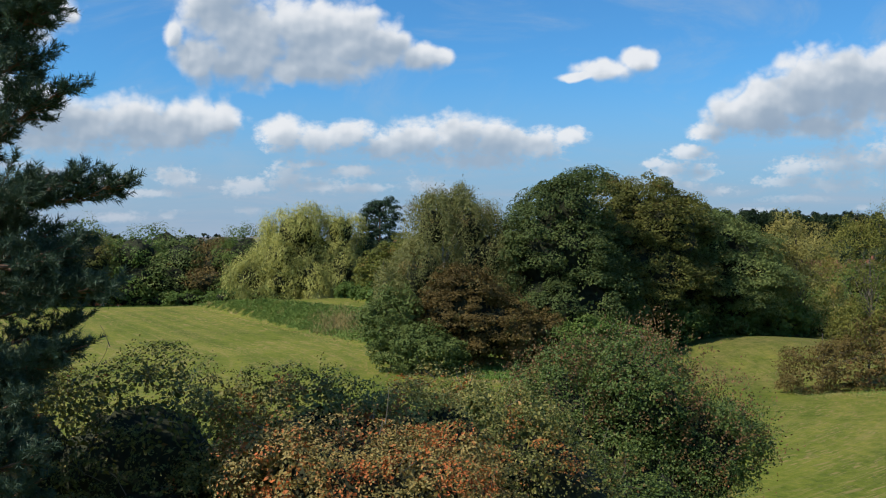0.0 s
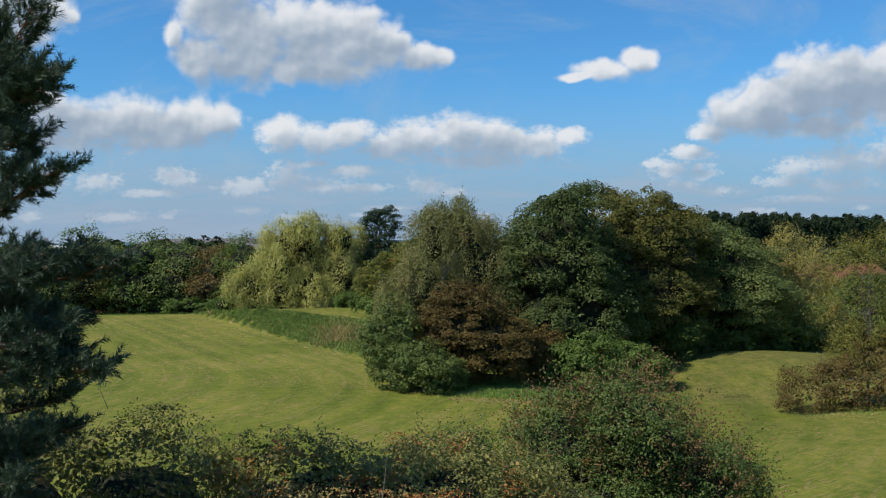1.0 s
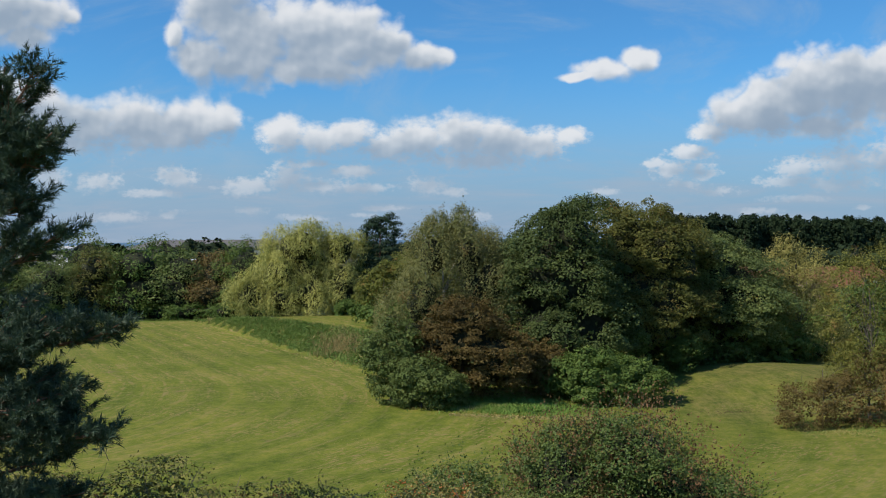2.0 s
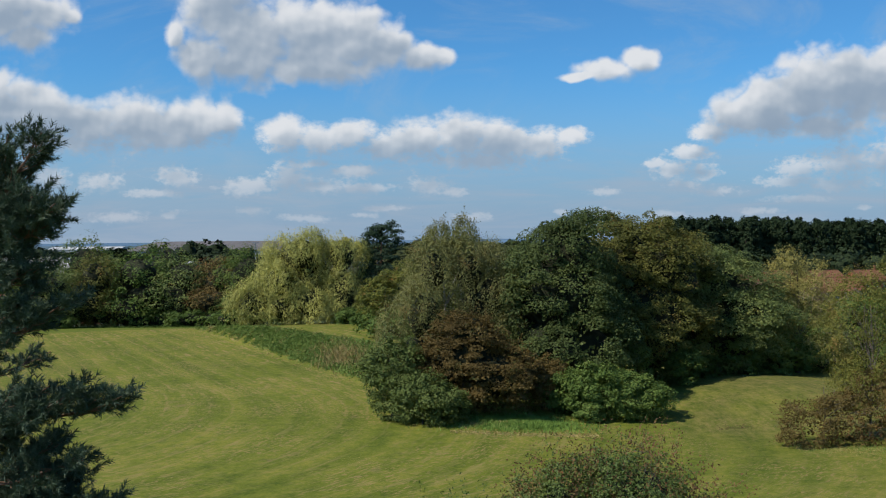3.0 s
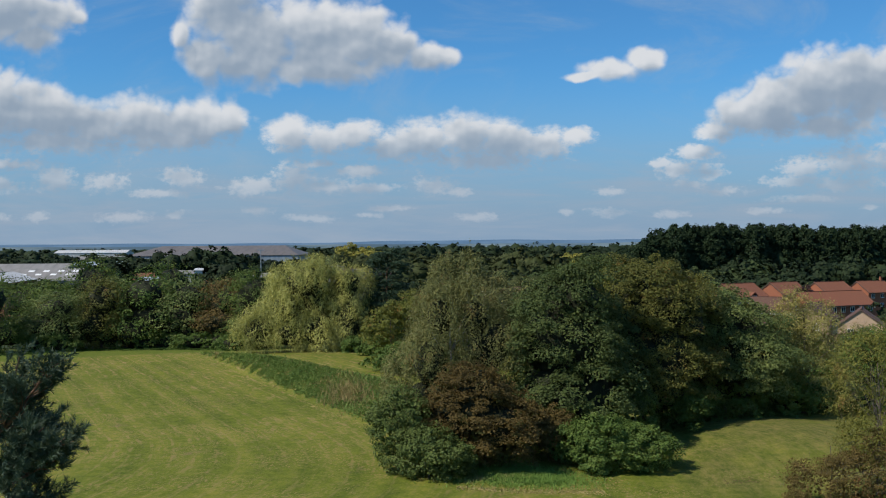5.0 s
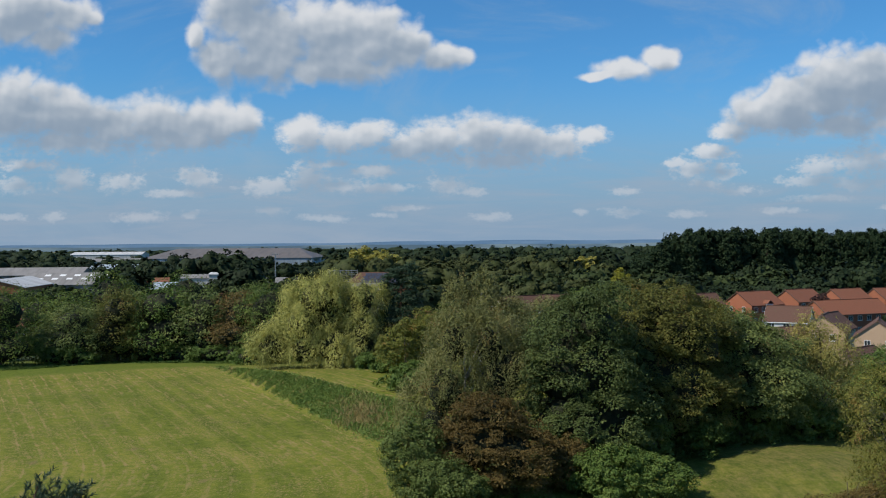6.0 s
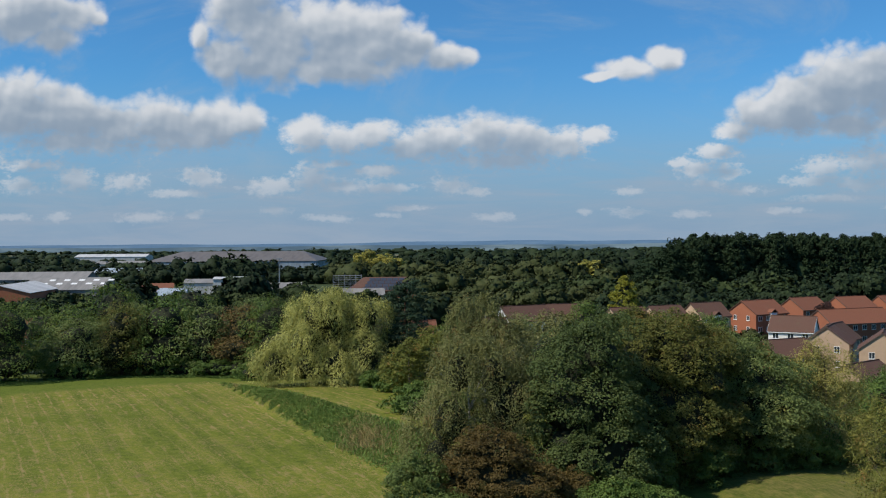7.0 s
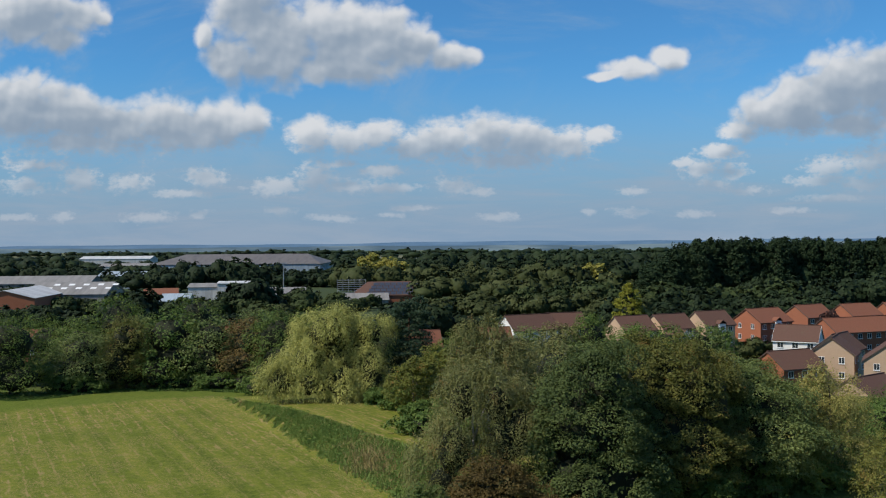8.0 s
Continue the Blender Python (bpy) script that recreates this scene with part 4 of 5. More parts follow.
# ---- hard materials ----


def wall_material(name, a, b, scale=3.0):
    m, n, out = material(name)
    place = n.add("ShaderNodeTexCoord").outputs["Object"]
    each = n.add("ShaderNodeObjectInfo").outputs["Random"]
    courses = n.math("SINE", n.math("MULTIPLY", n.split(place)[2], 83.8))
    blotch = n.noise(place, scale, 5.0, 0.6)
    colour = n.mix(n.math("ADD", n.math("MULTIPLY", blotch, 0.7), n.math("MULTIPLY", each, 0.3)), a, b)
    colour = n.mix(n.step(n.noise(place, 0.5, 3.0), 0.5, 0.8, 0.0, 0.25), colour, tuple(v * 0.6 for v in b))
    surface(n, out, colour, 0.9, n.math("ADD", blotch, n.math("MULTIPLY", courses, 0.2)), 0.3, 0.01)
    return m


def roof_material(name, a, b):
    m, n, out = material(name)
    place = n.add("ShaderNodeTexCoord").outputs["Object"]
    x, y, z = n.split(place)
    courses = n.math("FRACT", n.math("MULTIPLY", z, 4.6))
    blotch = n.noise(n.vec("MULTIPLY", place, (1.0, 1.0, 2.5)), 2.2, 5.0, 0.65)
    each = n.add("ShaderNodeObjectInfo").outputs["Random"]
    colour = n.mix(n.math("ADD", n.math("MULTIPLY", blotch, 0.8), n.math("MULTIPLY", each, 0.25)), a, b)
    moss = n.step(n.noise(place, 0.7, 4.0), 0.55, 0.75, 0.0, 0.3)
    colour = n.mix(moss, colour, (0.10, 0.09, 0.05))
    surface(n, out, colour, 0.85, n.math("ADD", n.math("MULTIPLY", courses, 0.8), blotch), 0.6, 0.04)
    return m


def plain_material(name, colour, rough=0.6, vary=0.15, scale=1.5, metal=0.0, specular=0.4):
    m, n, out = material(name)
    place = n.add("ShaderNodeTexCoord").outputs["Object"]
    dirt = n.noise(place, scale, 5.0, 0.6)
    surface(n, out, n.mix(n.step(dirt, 0.35, 0.8), colour, tuple(v * (1 - vary * 2.2) for v in colour)), rough, dirt, 0.1, 0.01, specular, metal)
    return m


def ribbed_material(name, colour, pitch=1.0):
    """Profiled sheet: ribs run down the slope."""
    m, n, out = material(name)
    place = n.add("ShaderNodeTexCoord").outputs["Object"]
    x, y, z = n.split(place)
    rib = n.math("SINE", n.math("MULTIPLY", x, 6.283 / pitch))
    dirt = n.noise(n.vec("MULTIPLY", place, (0.5, 0.08, 0.08)), 1.0, 5.0, 0.65)
    surface(n, out, n.mix(n.step(dirt, 0.35, 0.75), colour, tuple(v * 0.62 for v in colour)), 0.55, rib, 0.4, 0.04, 0.4)
    return m


RED_BRICK = wall_material("red_brick", (0.36, 0.130, 0.066), (0.25, 0.092, 0.052))
TAN_BRICK = wall_material("tan_brick", (0.52, 0.37, 0.245), (0.41, 0.285, 0.19))
WHITE_WALL = wall_material("white_render", (0.78, 0.76, 0.72), (0.66, 0.64, 0.60))
RED_TILE = roof_material("red_tiles", (0.240, 0.092, 0.050), (0.165, 0.066, 0.040))
BROWN_TILE = roof_material("brown_tiles", (0.140, 0.070, 0.047), (0.088, 0.048, 0.036))
FRAME = plain_material("white_frames", (0.78, 0.78, 0.76), 0.4, 0.05)
TRIM = plain_material("brown_trim", (0.13, 0.085, 0.065), 0.6, 0.15)
GARAGE = plain_material("blue_door_paint", (0.035, 0.13, 0.42), 0.4, 0.08)
DARK = plain_material("dark_metal", (0.05, 0.052, 0.055), 0.5, 0.1, metal=0.4)
GALVANISED = plain_material("galvanised_steel", (0.34, 0.35, 0.36), 0.45, 0.15, metal=0.6)
GREY_SHEET = ribbed_material("grey_sheet_roof", (0.25, 0.235, 0.215))
WHITE_SHEET = ribbed_material("white_sheet", (0.52, 0.52, 0.51))
BLUE_SHEET = ribbed_material("pale_blue_sheet", (0.33, 0.39, 0.44))
BROWN_SHEET = ribbed_material("brown_grey_roof", (0.150, 0.130, 0.112), 6.0)
SOLAR = plain_material("solar_panel", (0.045, 0.05, 0.062), 0.3, 0.1, specular=0.6)
ASPHALT = plain_material("asphalt", (0.055, 0.055, 0.056), 0.9, 0.15)
GLASS, _n, _o = material("window_glass")
surface(_n, _o, (0.03, 0.038, 0.045), 0.08, specular=0.6)


def box(bm, x0, x1, y0, y1, z0, z1):
    vs = [bm.verts.new((x, y, z)) for z in (z0, z1) for x, y in ((x0, y0), (x1, y0), (x1, y1), (x0, y1))]
    for f in ((3, 2, 1, 0), (4, 5, 6, 7), (0, 1, 5, 4), (1, 2, 6, 5), (2, 3, 7, 6), (3, 0, 4, 7)):
        bm.faces.new([vs[i] for i in f])


def slab(bm, corners, thick):
    """A board with the given top corners."""
    top = [Vector(c) for c in corners]
    normal = (top[1] - top[0]).cross(top[2] - top[0]).normalized()
    low = [bm.verts.new(c - normal * thick) for c in top]
    top = [bm.verts.new(c) for c in top]
    k = len(top)
    bm.faces.new(top)
    bm.faces.new(low[::-1])
    for i in range(k):
        bm.faces.new((top[i], low[i], low[(i + 1) % k], top[(i + 1) % k]))


def window_on(parent, x, y, z, width, height, turn, kind="window"):
    """A white window in a wall: x, y, z of its middle, facing the way of turn (0: towards -y)."""
    m = pose(x, y, z, 0, 0, turn)
    bm = bmesh.new()
    w, h, b = width / 2, height / 2, 0.07
    box(bm, -w, w, -0.06, 0.04, h - b, h)
    box(bm, -w, w, -0.06, 0.04, -h, -h + b)
    box(bm, -w, -w + b, -0.06, 0.04, -h + b, h - b)
    box(bm, w - b, w, -0.06, 0.04, -h + b, h - b)
    box(bm, -b / 2, b / 2, -0.06, 0.04, -h + b, h - b)
    box(bm, -w - 0.05, w + 0.05, -0.12, 0.0, -h - 0.07, -h - 0.004)
    bm.transform(m)
    frame_ob = part(kind, bm, FRAME, parent)
    for side in (-1, 1):
        bm = bmesh.new()
        box(bm, min(side * b / 2, side * (w - b)), max(side * b / 2, side * (w - b)), -0.03, 0.0, -h + b, h - b)
        bm.transform(m)
        part("pane", bm, GLASS, frame_ob)


def house(x, y, ridge, length, depth, turn, wall, roof, label, rise=2.9, sides="f", porch=False, chimney=False, door=None, verge=None):
    """A gabled house; the ridge runs along its x. turn: degrees. sides: f windows on the front (-y), g on the left gable (-x)."""
    base = float(ground_height(x, y))
    ob = thing("house", x, y, base, turn, label=label, category="house", group="houses beyond the trees")
    top = ridge - base
    eaves = top - rise
    l, d = length / 2, depth / 2
    bm = bmesh.new()
    prism = [(-d, -0.4), (d, -0.4), (d, eaves), (0, top - 0.12), (-d, eaves)]
    a = [bm.verts.new((-l, py, pz)) for py, pz in prism]
    b = [bm.verts.new((l, py, pz)) for py, pz in prism]
    bm.faces.new(a[::-1])
    bm.faces.new(b)
    for i in range(5):
        bm.faces.new((a[i], a[(i + 1) % 5], b[(i + 1) % 5], b[i]))
    part("wall", bm, wall, ob)
    for side in (-1, 1):
        bm = bmesh.new()
        drop = rise / d * 0.35
        low = (side * (d + 0.35), eaves - drop + 0.03)
        ends = [(-l - 0.2, low[0], low[1]), (l + 0.2, low[0], low[1]), (l + 0.2, 0, top + 0.03), (-l - 0.2, 0, top + 0.03)]
        slab(bm, ends if side < 0 else ends[::-1], 0.14)
        part("roof", bm, roof, ob)
        bm = bmesh.new()
        box(bm, -l - 0.2, l + 0.2, low[0] - 0.06 + (0.02 if side < 0 else -0.02), low[0] + 0.06, low[1] - 0.24, low[1] - 0.09)
        part("gutter", bm, TRIM if verge is None else verge, ob)
    for end in (-1, 1):
        for side in (-1, 1):
            bm = bmesh.new()
            xx = end * (l + 0.215)
            slab(bm, [(xx, side * (d + 0.3), eaves - 0.30), (xx, side * (d + 0.3), eaves - 0.10), (xx, 0, top - 0.02), (xx, 0, top - 0.22)], 0.03)
            part("bargeboard", bm, TRIM if verge is None else verge, ob)
    bm = bmesh.new()
    box(bm, -l - 0.2, l + 0.2, -0.13, 0.13, top - 0.01, top + 0.10)
    part("ridge_tiles", bm, roof, ob)
    floors = [eaves - 1.15, eaves - 3.75]
    for z in floors:
        if "f" in sides:
            count = max(2, int(length / 2.6))
            for k in range(count):
                window_on(ob, -l + (k + 0.5) * length / count, -d, z, 1.25, 1.15, 0)
        if "g" in sides:
            for k in (-0.45, 0.45):
                window_on(ob, -l, k * d, z, 1.0, 1.15, -90)
    if porch:
        bm = bmesh.new()
        box(bm, -0.9, 0.9, -d - 0.7, -d + 0.1, eaves - 1.9, eaves + 0.1)
        part("dormer", bm, FRAME, ob)
        bm = bmesh.new()
        slab(bm, [(-1.1, -d - 0.9, eaves + 0.1), (0, -d - 0.9, eaves + 0.9), (0, -d + 0.8, eaves + 0.9), (-1.1, -d + 0.8, eaves + 0.1)][::-1], 0.1)
        slab(bm, [(0, -d - 0.9, eaves + 0.9), (1.1, -d - 0.9, eaves + 0.1), (1.1, -d + 0.8, eaves + 0.1), (0, -d + 0.8, eaves + 0.9)][::-1], 0.1)
        part("dormer_roof", bm, roof, ob)
        window_on(ob, 0, -d - 0.71, eaves - 0.9, 1.1, 1.1, 0)
    if chimney:
        bm = bmesh.new()
        box(bm, l - 1.4, l - 0.8, -0.3, 0.3, top - 0.6, top + 1.0)
        box(bm, l - 1.46, l - 0.74, -0.36, 0.36, top + 1.0, top + 1.12)
        part("chimney", bm, RED_BRICK, ob)
    if door:
        bm = bmesh.new()
        box(bm, -1.15, 1.15, -d - 0.05, -d + 0.05, eaves - 4.9, eaves - 2.8)
        part("garage_door", bm, door, ob)
    return ob


TAN, RED, WHT = "tan brick house with brown tiled gable roof", "red brick house with red tiled gable roof", "white rendered house with brown tiled gable roof"
house(-10.0, 190, 2.5, 7, 6, 14, RED_BRICK, RED_TILE, "house behind trees with orange-red tiled roof")
house(4.4, 195, 2.6, 6.5, 6, 14, RED_BRICK, RED_TILE, "house behind trees with orange-red tiled roof")
house(12.0, 208, 4.2, 11, 7.5, 28, WHITE_WALL, BROWN_TILE, "house with white gable end and brown tiled roof")
house(20.5, 213, 4.2, 8, 7, 18, TAN_BRICK, BROWN_TILE, TAN)
house(35.5, 215, 3.3, 8.5, 7.5, 26, TAN_BRICK, BROWN_TILE, TAN)
house(45.0, 220, 3.3, 8.5, 7.5, 26, TAN_BRICK, BROWN_TILE, TAN)
house(55.5, 225, 3.6, 8.5, 7.5, 26, TAN_BRICK, BROWN_TILE, "tan brick house with white dormer window and brown roof", porch=True)
house(70.0, 233, 3.6, 10.5, 9, 30, RED_BRICK, RED_TILE, RED, porch=True, sides="fg", verge=BROWN_TILE)
house(36.8, 206, 0.6, 5.5, 5, -64, WHITE_WALL, BROWN_TILE, "low gabled house with white bargeboards", rise=1.7, verge=FRAME)
house(45.0, 210, 0.6, 5.5, 5, -64, WHITE_WALL, BROWN_TILE, "low gabled house with white bargeboards", rise=1.7, verge=FRAME)
house(89.0, 256, 2.9, 10, 8.5, 30, RED_BRICK, RED_TILE, RED, chimney=False)
house(106.0, 268, 2.4, 11, 8.5, 26, RED_BRICK, RED_TILE, RED)
house(121.0, 276, 2.2, 10, 8.5, 22, RED_BRICK, RED_TILE, RED, chimney=True)
house(89.5, 226, 1.9, 19, 8.5, 22, RED_BRICK, RED_TILE, "long red brick terrace with red tiled roof", sides="f")
house(69.5, 206, 1.8, 9.0, 7.5, -28, WHITE_WALL, BROWN_TILE, WHT, sides="fg", verge=FRAME)
house(72.5, 191, 1.5, 8.5, 7.0, 50, TAN_BRICK, BROWN_TILE, TAN, sides="fg")
house(56.0, 171, 0.4, 9.5, 7.5, 26, RED_BRICK, BROWN_TILE, "orange-red brick house with brown tiled roof", rise=2.6)
house(65.9, 176, 2.4, 7.5, 7.5, 62, TAN_BRICK, BROWN_TILE, "tan brick house with white gable windows and brown roof", sides="fg")
house(73.2, 170.7, 1.8, 8.0, 7.5, 66, TAN_BRICK, BROWN_TILE, "tan brick house with blue garage door and gable windows", sides="fg", door=GARAGE)
house(57.0, 140, 0.1, 9.5, 8.0, 40, TAN_BRICK, BROWN_TILE, "tan brick house with long brown tiled roof", rise=2.6)
house(-60.5, 172, 3.2, 8, 7, 10, RED_BRICK, RED_TILE, "red brick house with a chimney behind the wood", chimney=True)
house(-43.5, 182, 4.2, 7, 7, 12, RED_BRICK, RED_TILE, "house with red tiled roof behind the wood")
house(-85.0, 182, 3.8, 12, 7, 8, RED_BRICK, RED_TILE, "house with red tiled roof behind the wood")

# ---- the works beyond ----


def shed(x, y, top, length, depth, turn, wall, roof, label, rise=2.0, lights=0, hip=0.0):
    """A long low building with a shallow roof; lights: rows of rooflights."""
    base = float(ground_height(x, y))
    ob = thing("industrial_building", x, y, base, turn, label=label, category="building", group="industrial buildings in the distance")
    h = top - base
    l, d, e = length / 2, depth / 2, h - rise
    bm = bmesh.new()
    prism = [(-d, -0.5), (d, -0.5), (d, e), (0, h - 0.2), (-d, e)]
    a = [bm.verts.new((-l + (hip if i == 3 else 0), py, pz)) for i, (py, pz) in enumerate(prism)]
    b = [bm.verts.new((l - (hip if i == 3 else 0), py, pz)) for i, (py, pz) in enumerate(prism)]
    bm.faces.new(a[::-1])
    bm.faces.new(b)
    for i in range(5):
        bm.faces.new((a[i], a[(i + 1) % 5], b[(i + 1) % 5], b[i]))
    part("wall", bm, wall, ob)
    for side in (-1, 1):
        bm = bmesh.new()
        ends = [(-l - 0.4, side * (d + 0.4), e), (l + 0.4, side * (d + 0.4), e), (l + 0.4 - hip, 0, h), (-l - 0.4 + hip, 0, h)]
        slab(bm, ends if side < 0 else ends[::-1], 0.2)
        part("roof", bm, roof, ob)
    if hip:
        for end in (-1, 1):
            bm = bmesh.new()
            ends = [(end * (l + 0.4), -d - 0.4, e), (end * (l + 0.4), d + 0.4, e), (end * (l + 0.4 - hip), 0, h)]
            slab(bm, ends if end > 0 else ends[::-1], 0.2)
            part("roof", bm, roof, ob)
    for row in range(lights):
        for k in range(int(length / 6)):
            s = (row + 0.7) / (lights + 0.5)
            px, py = -l + 4 + k * 6 + row * 2, -d * (1 - s)
            bm = bmesh.new()
            slope = rise / d
            slab(bm, [(px, py - 1.0, e + (d + py - 1.0) * slope + 0.08), (px + 2.4, py - 1.0, e + (d + py - 1.0) * slope + 0.08), (px + 2.4, py + 1.0, e + (d + py + 1.0) * slope + 0.08), (px, py + 1.0, e + (d + py + 1.0) * slope + 0.08)], 0.06)
            part("rooflight", bm, FRAME, ob)
    return ob


shed(-177, 372, 3.6, 46, 22, 99, RED_BRICK, WHITE_SHEET, "red brick warehouse with white metal roof", rise=3.0)
shed(-203, 452, 5.8, 46, 24, 6, GREY_SHEET, GREY_SHEET, "long low warehouse with grey sheet roof", rise=3.4)
shed(-168, 402, 4.6, 32, 30, 6, GREY_SHEET, GREY_SHEET, "grey roofed factory with rows of white rooflights", rise=4.6, lights=3)
shed(-197, 548, 5.2, 32, 22, 4, BLUE_SHEET, BLUE_SHEET, "factory with pale blue metal roof", rise=2.6)
shed(-335, 900, 10.4, 66, 26, 3, WHITE_SHEET, WHITE_SHEET, "long white warehouse far off", rise=2.6)
shed(-270, 760, 6.0, 50, 20, 3, WHITE_SHEET, GREY_SHEET, "pale low factory far off", rise=2.4)
shed(-104, 425, 3.8, 17, 14, 6, WHITE_SHEET, WHITE_SHEET, "white flat-roofed office building", rise=0.8)
shed(-119, 428, 2.8, 15, 14, 6, WHITE_SHEET, GREY_SHEET, "pale low workshop with grey roof", rise=1.6)
shed(-103, 332, 3.0, 9.5, 12, 8, WHITE_SHEET, BLUE_SHEET, "workshop with pale blue roof", rise=2.4)
shed(-118, 360, 3.6, 12, 11, 20, TAN_BRICK, RED_TILE, "small brick building with tiled gable roof", rise=2.6)
shed(-78, 385, 2.6, 21, 18, 10, GREY_SHEET, GREY_SHEET, "grey metal workshop among trees", rise=2.6)
shed(-157, 665, 13.6, 112, 80, 2, BLUE_SHEET, BROWN_SHEET, "very large hall with broad brown-grey roof", rise=6.4, hip=14)
shed(-32.5, 408, 3.8, 36, 21, 8, RED_BRICK, BROWN_TILE, "brick hall with hipped tiled roof and solar panels", rise=5.4, hip=6.5)
shed(-43, 391, -0.2, 17, 13, 8, GREY_SHEET, GREY_SHEET, "low grey roofed building beside the brick hall", rise=2.6)
for row in range(4):
    for k in range(9):
        base = float(ground_height(-32.5, 408))
        panel = thing("solar_panel", -32.5, 408, base, 8, label="dark blue solar panel on the tiled roof", category="solar panel", group="solar panels")
        h = 3.8 - base
        s = 0.05 + row * 0.22
        bm = bmesh.new()
        px = -12.5 + k * 2.5 + row * 1.0
        y0, y1 = -10.9 * (1 - s), -10.9 * (1 - s - 0.2)
        z0, z1 = h - 5.4 + 5.4 * s + 0.1, h - 5.4 + 5.4 * (s + 0.2) + 0.1
        slab(bm, [(px, y0, z0), (px + 2.2, y0, z0), (px + 2.2, y1, z1), (px, y1, z1)], 0.05)
        part("panel", bm, SOLAR, panel)


def mast(x, y, top, radius, label, name="lamp_mast"):
    base = float(ground_height(x, y))
    ob = thing(name, x, y, base, label=label, category="mast")
    child("pole", raw_mesh("pole", *tube_arrays([([(0, 0, -0.5), (0, 0, (top - base) * 0.5), (0, 0, top - base)], [radius, radius * 0.8, radius * 0.6])], 8), GALVANISED, True), ob)
    bm = bmesh.new()
    box(bm, -1.4, 1.4, -0.25, 0.25, top - base - 0.1, top - base + 0.35)
    part("lamp_head", bm, GALVANISED, ob)


mast(-83, 420, 11.5, 0.32, "tall grey steel lighting mast")


def scaffold(x, y, top, turn):
    base = float(ground_height(x, y))
    ob = thing("scaffold", x, y, base, turn, label="steel pipe scaffold beside the brick hall", category="scaffold")
    h = top - base
    for k in range(6):
        for side in (0, 3):
            child("upright", raw_mesh("upright", *tube_arrays([([(k * 2.4, side, 0), (k * 2.4, side, h)], [0.09, 0.09])], 5), GALVANISED, True), ob)
    for level in range(4):
        z = h - 0.4 - level * 1.8
        for side in (0, 3):
            child("rail", raw_mesh("rail", *tube_arrays([([(0, side, z), (12, side, z)], [0.08, 0.08])], 5), GALVANISED, True), ob)
        bm = bmesh.new()
        box(bm, 0, 12, 0.3, 2.7, z - 1.0, z - 0.92)
        part("deck", bm, GALVANISED, ob)


scaffold(-57, 404, 4.9, 8)

# ---- woods between and beyond ----


def mass_mesh(name, balls, rng, mat, turns=18, rings=11, fringe=60, size=0.5, rough=0.20):
    """Leafy crowns seen from afar: solid, knobbly masses of foliage with sprays of leaves standing out. Balls: x, y, z, rx, ry, rz."""
    u, v = np.meshgrid(np.arange(turns) * 2 * math.pi / turns, np.linspace(0.03, math.pi * 0.9, rings), indexing="ij")
    ball = np.stack([np.cos(u) * np.sin(v), np.sin(u) * np.sin(v), np.cos(v)], -1).reshape(-1, 3)
    i, j = np.meshgrid(np.arange(turns), np.arange(rings - 1), indexing="ij")
    quads = np.stack([i * rings + j, i * rings + j + 1, (i + 1) % turns * rings + j + 1, (i + 1) % turns * rings + j], -1).reshape(-1, 4)
    verts, faces, base = [], [], 0
    for b in np.asarray(balls, float):
        knobs = unit(rng.normal(size=(26, 3)) + (0, 0, 0.3))
        near = np.linalg.norm(ball[:, None] - knobs[None], axis=2)
        push = (np.maximum(0, 1 - (near / rng.uniform(0.30, 0.60, 26)) ** 2) * rng.uniform(0.4, 1.2, 26)).max(1)
        out = 1 - rough + rough * 1.6 * push + rng.normal(size=len(ball)) * 0.065
        verts.append(b[:3] + ball * b[3:] * out[:, None] * 0.80)
        faces.append(quads + base)
        base += len(ball)
        if fringe:
            # small domes of leaves over the whole crown
            groups = max(fringe // 13, 4)
            way = unit(rng.normal(size=(groups, 3)) + (0, -0.25, 0.35))
            near = np.argmin(np.linalg.norm(way[:, None] - ball[None], axis=2), 1)
            centre = b[:3] + way * b[3:] * (out[near] * rng.uniform(0.80, 1.0, groups))[:, None]
            reach = b[3:].mean() * rng.uniform(0.18, 0.34, groups)
            i = np.repeat(np.arange(groups), 13)
            off = unit(rng.normal(size=(len(i), 3)) + 0.6 * way[i] + (0, 0, 0.4)) * rng.uniform(0.6, 1.0, (len(i), 1))
            length = np.maximum(size, reach[i] * 0.85) * rng.uniform(0.7, 1.4, len(i))
            lv, lf = leaf_arrays(centre[i] + off * reach[i, None] * (1, 1, 0.6), unit(0.6 * off + 0.6 * way[i] + rng.normal(size=off.shape) * 0.22), length, length * 0.7, rng)
            verts.append(lv)
            faces.append(lf + base)
            base += len(lv)
    return raw_mesh(name, np.concatenate(verts), np.concatenate(faces), mat, True)


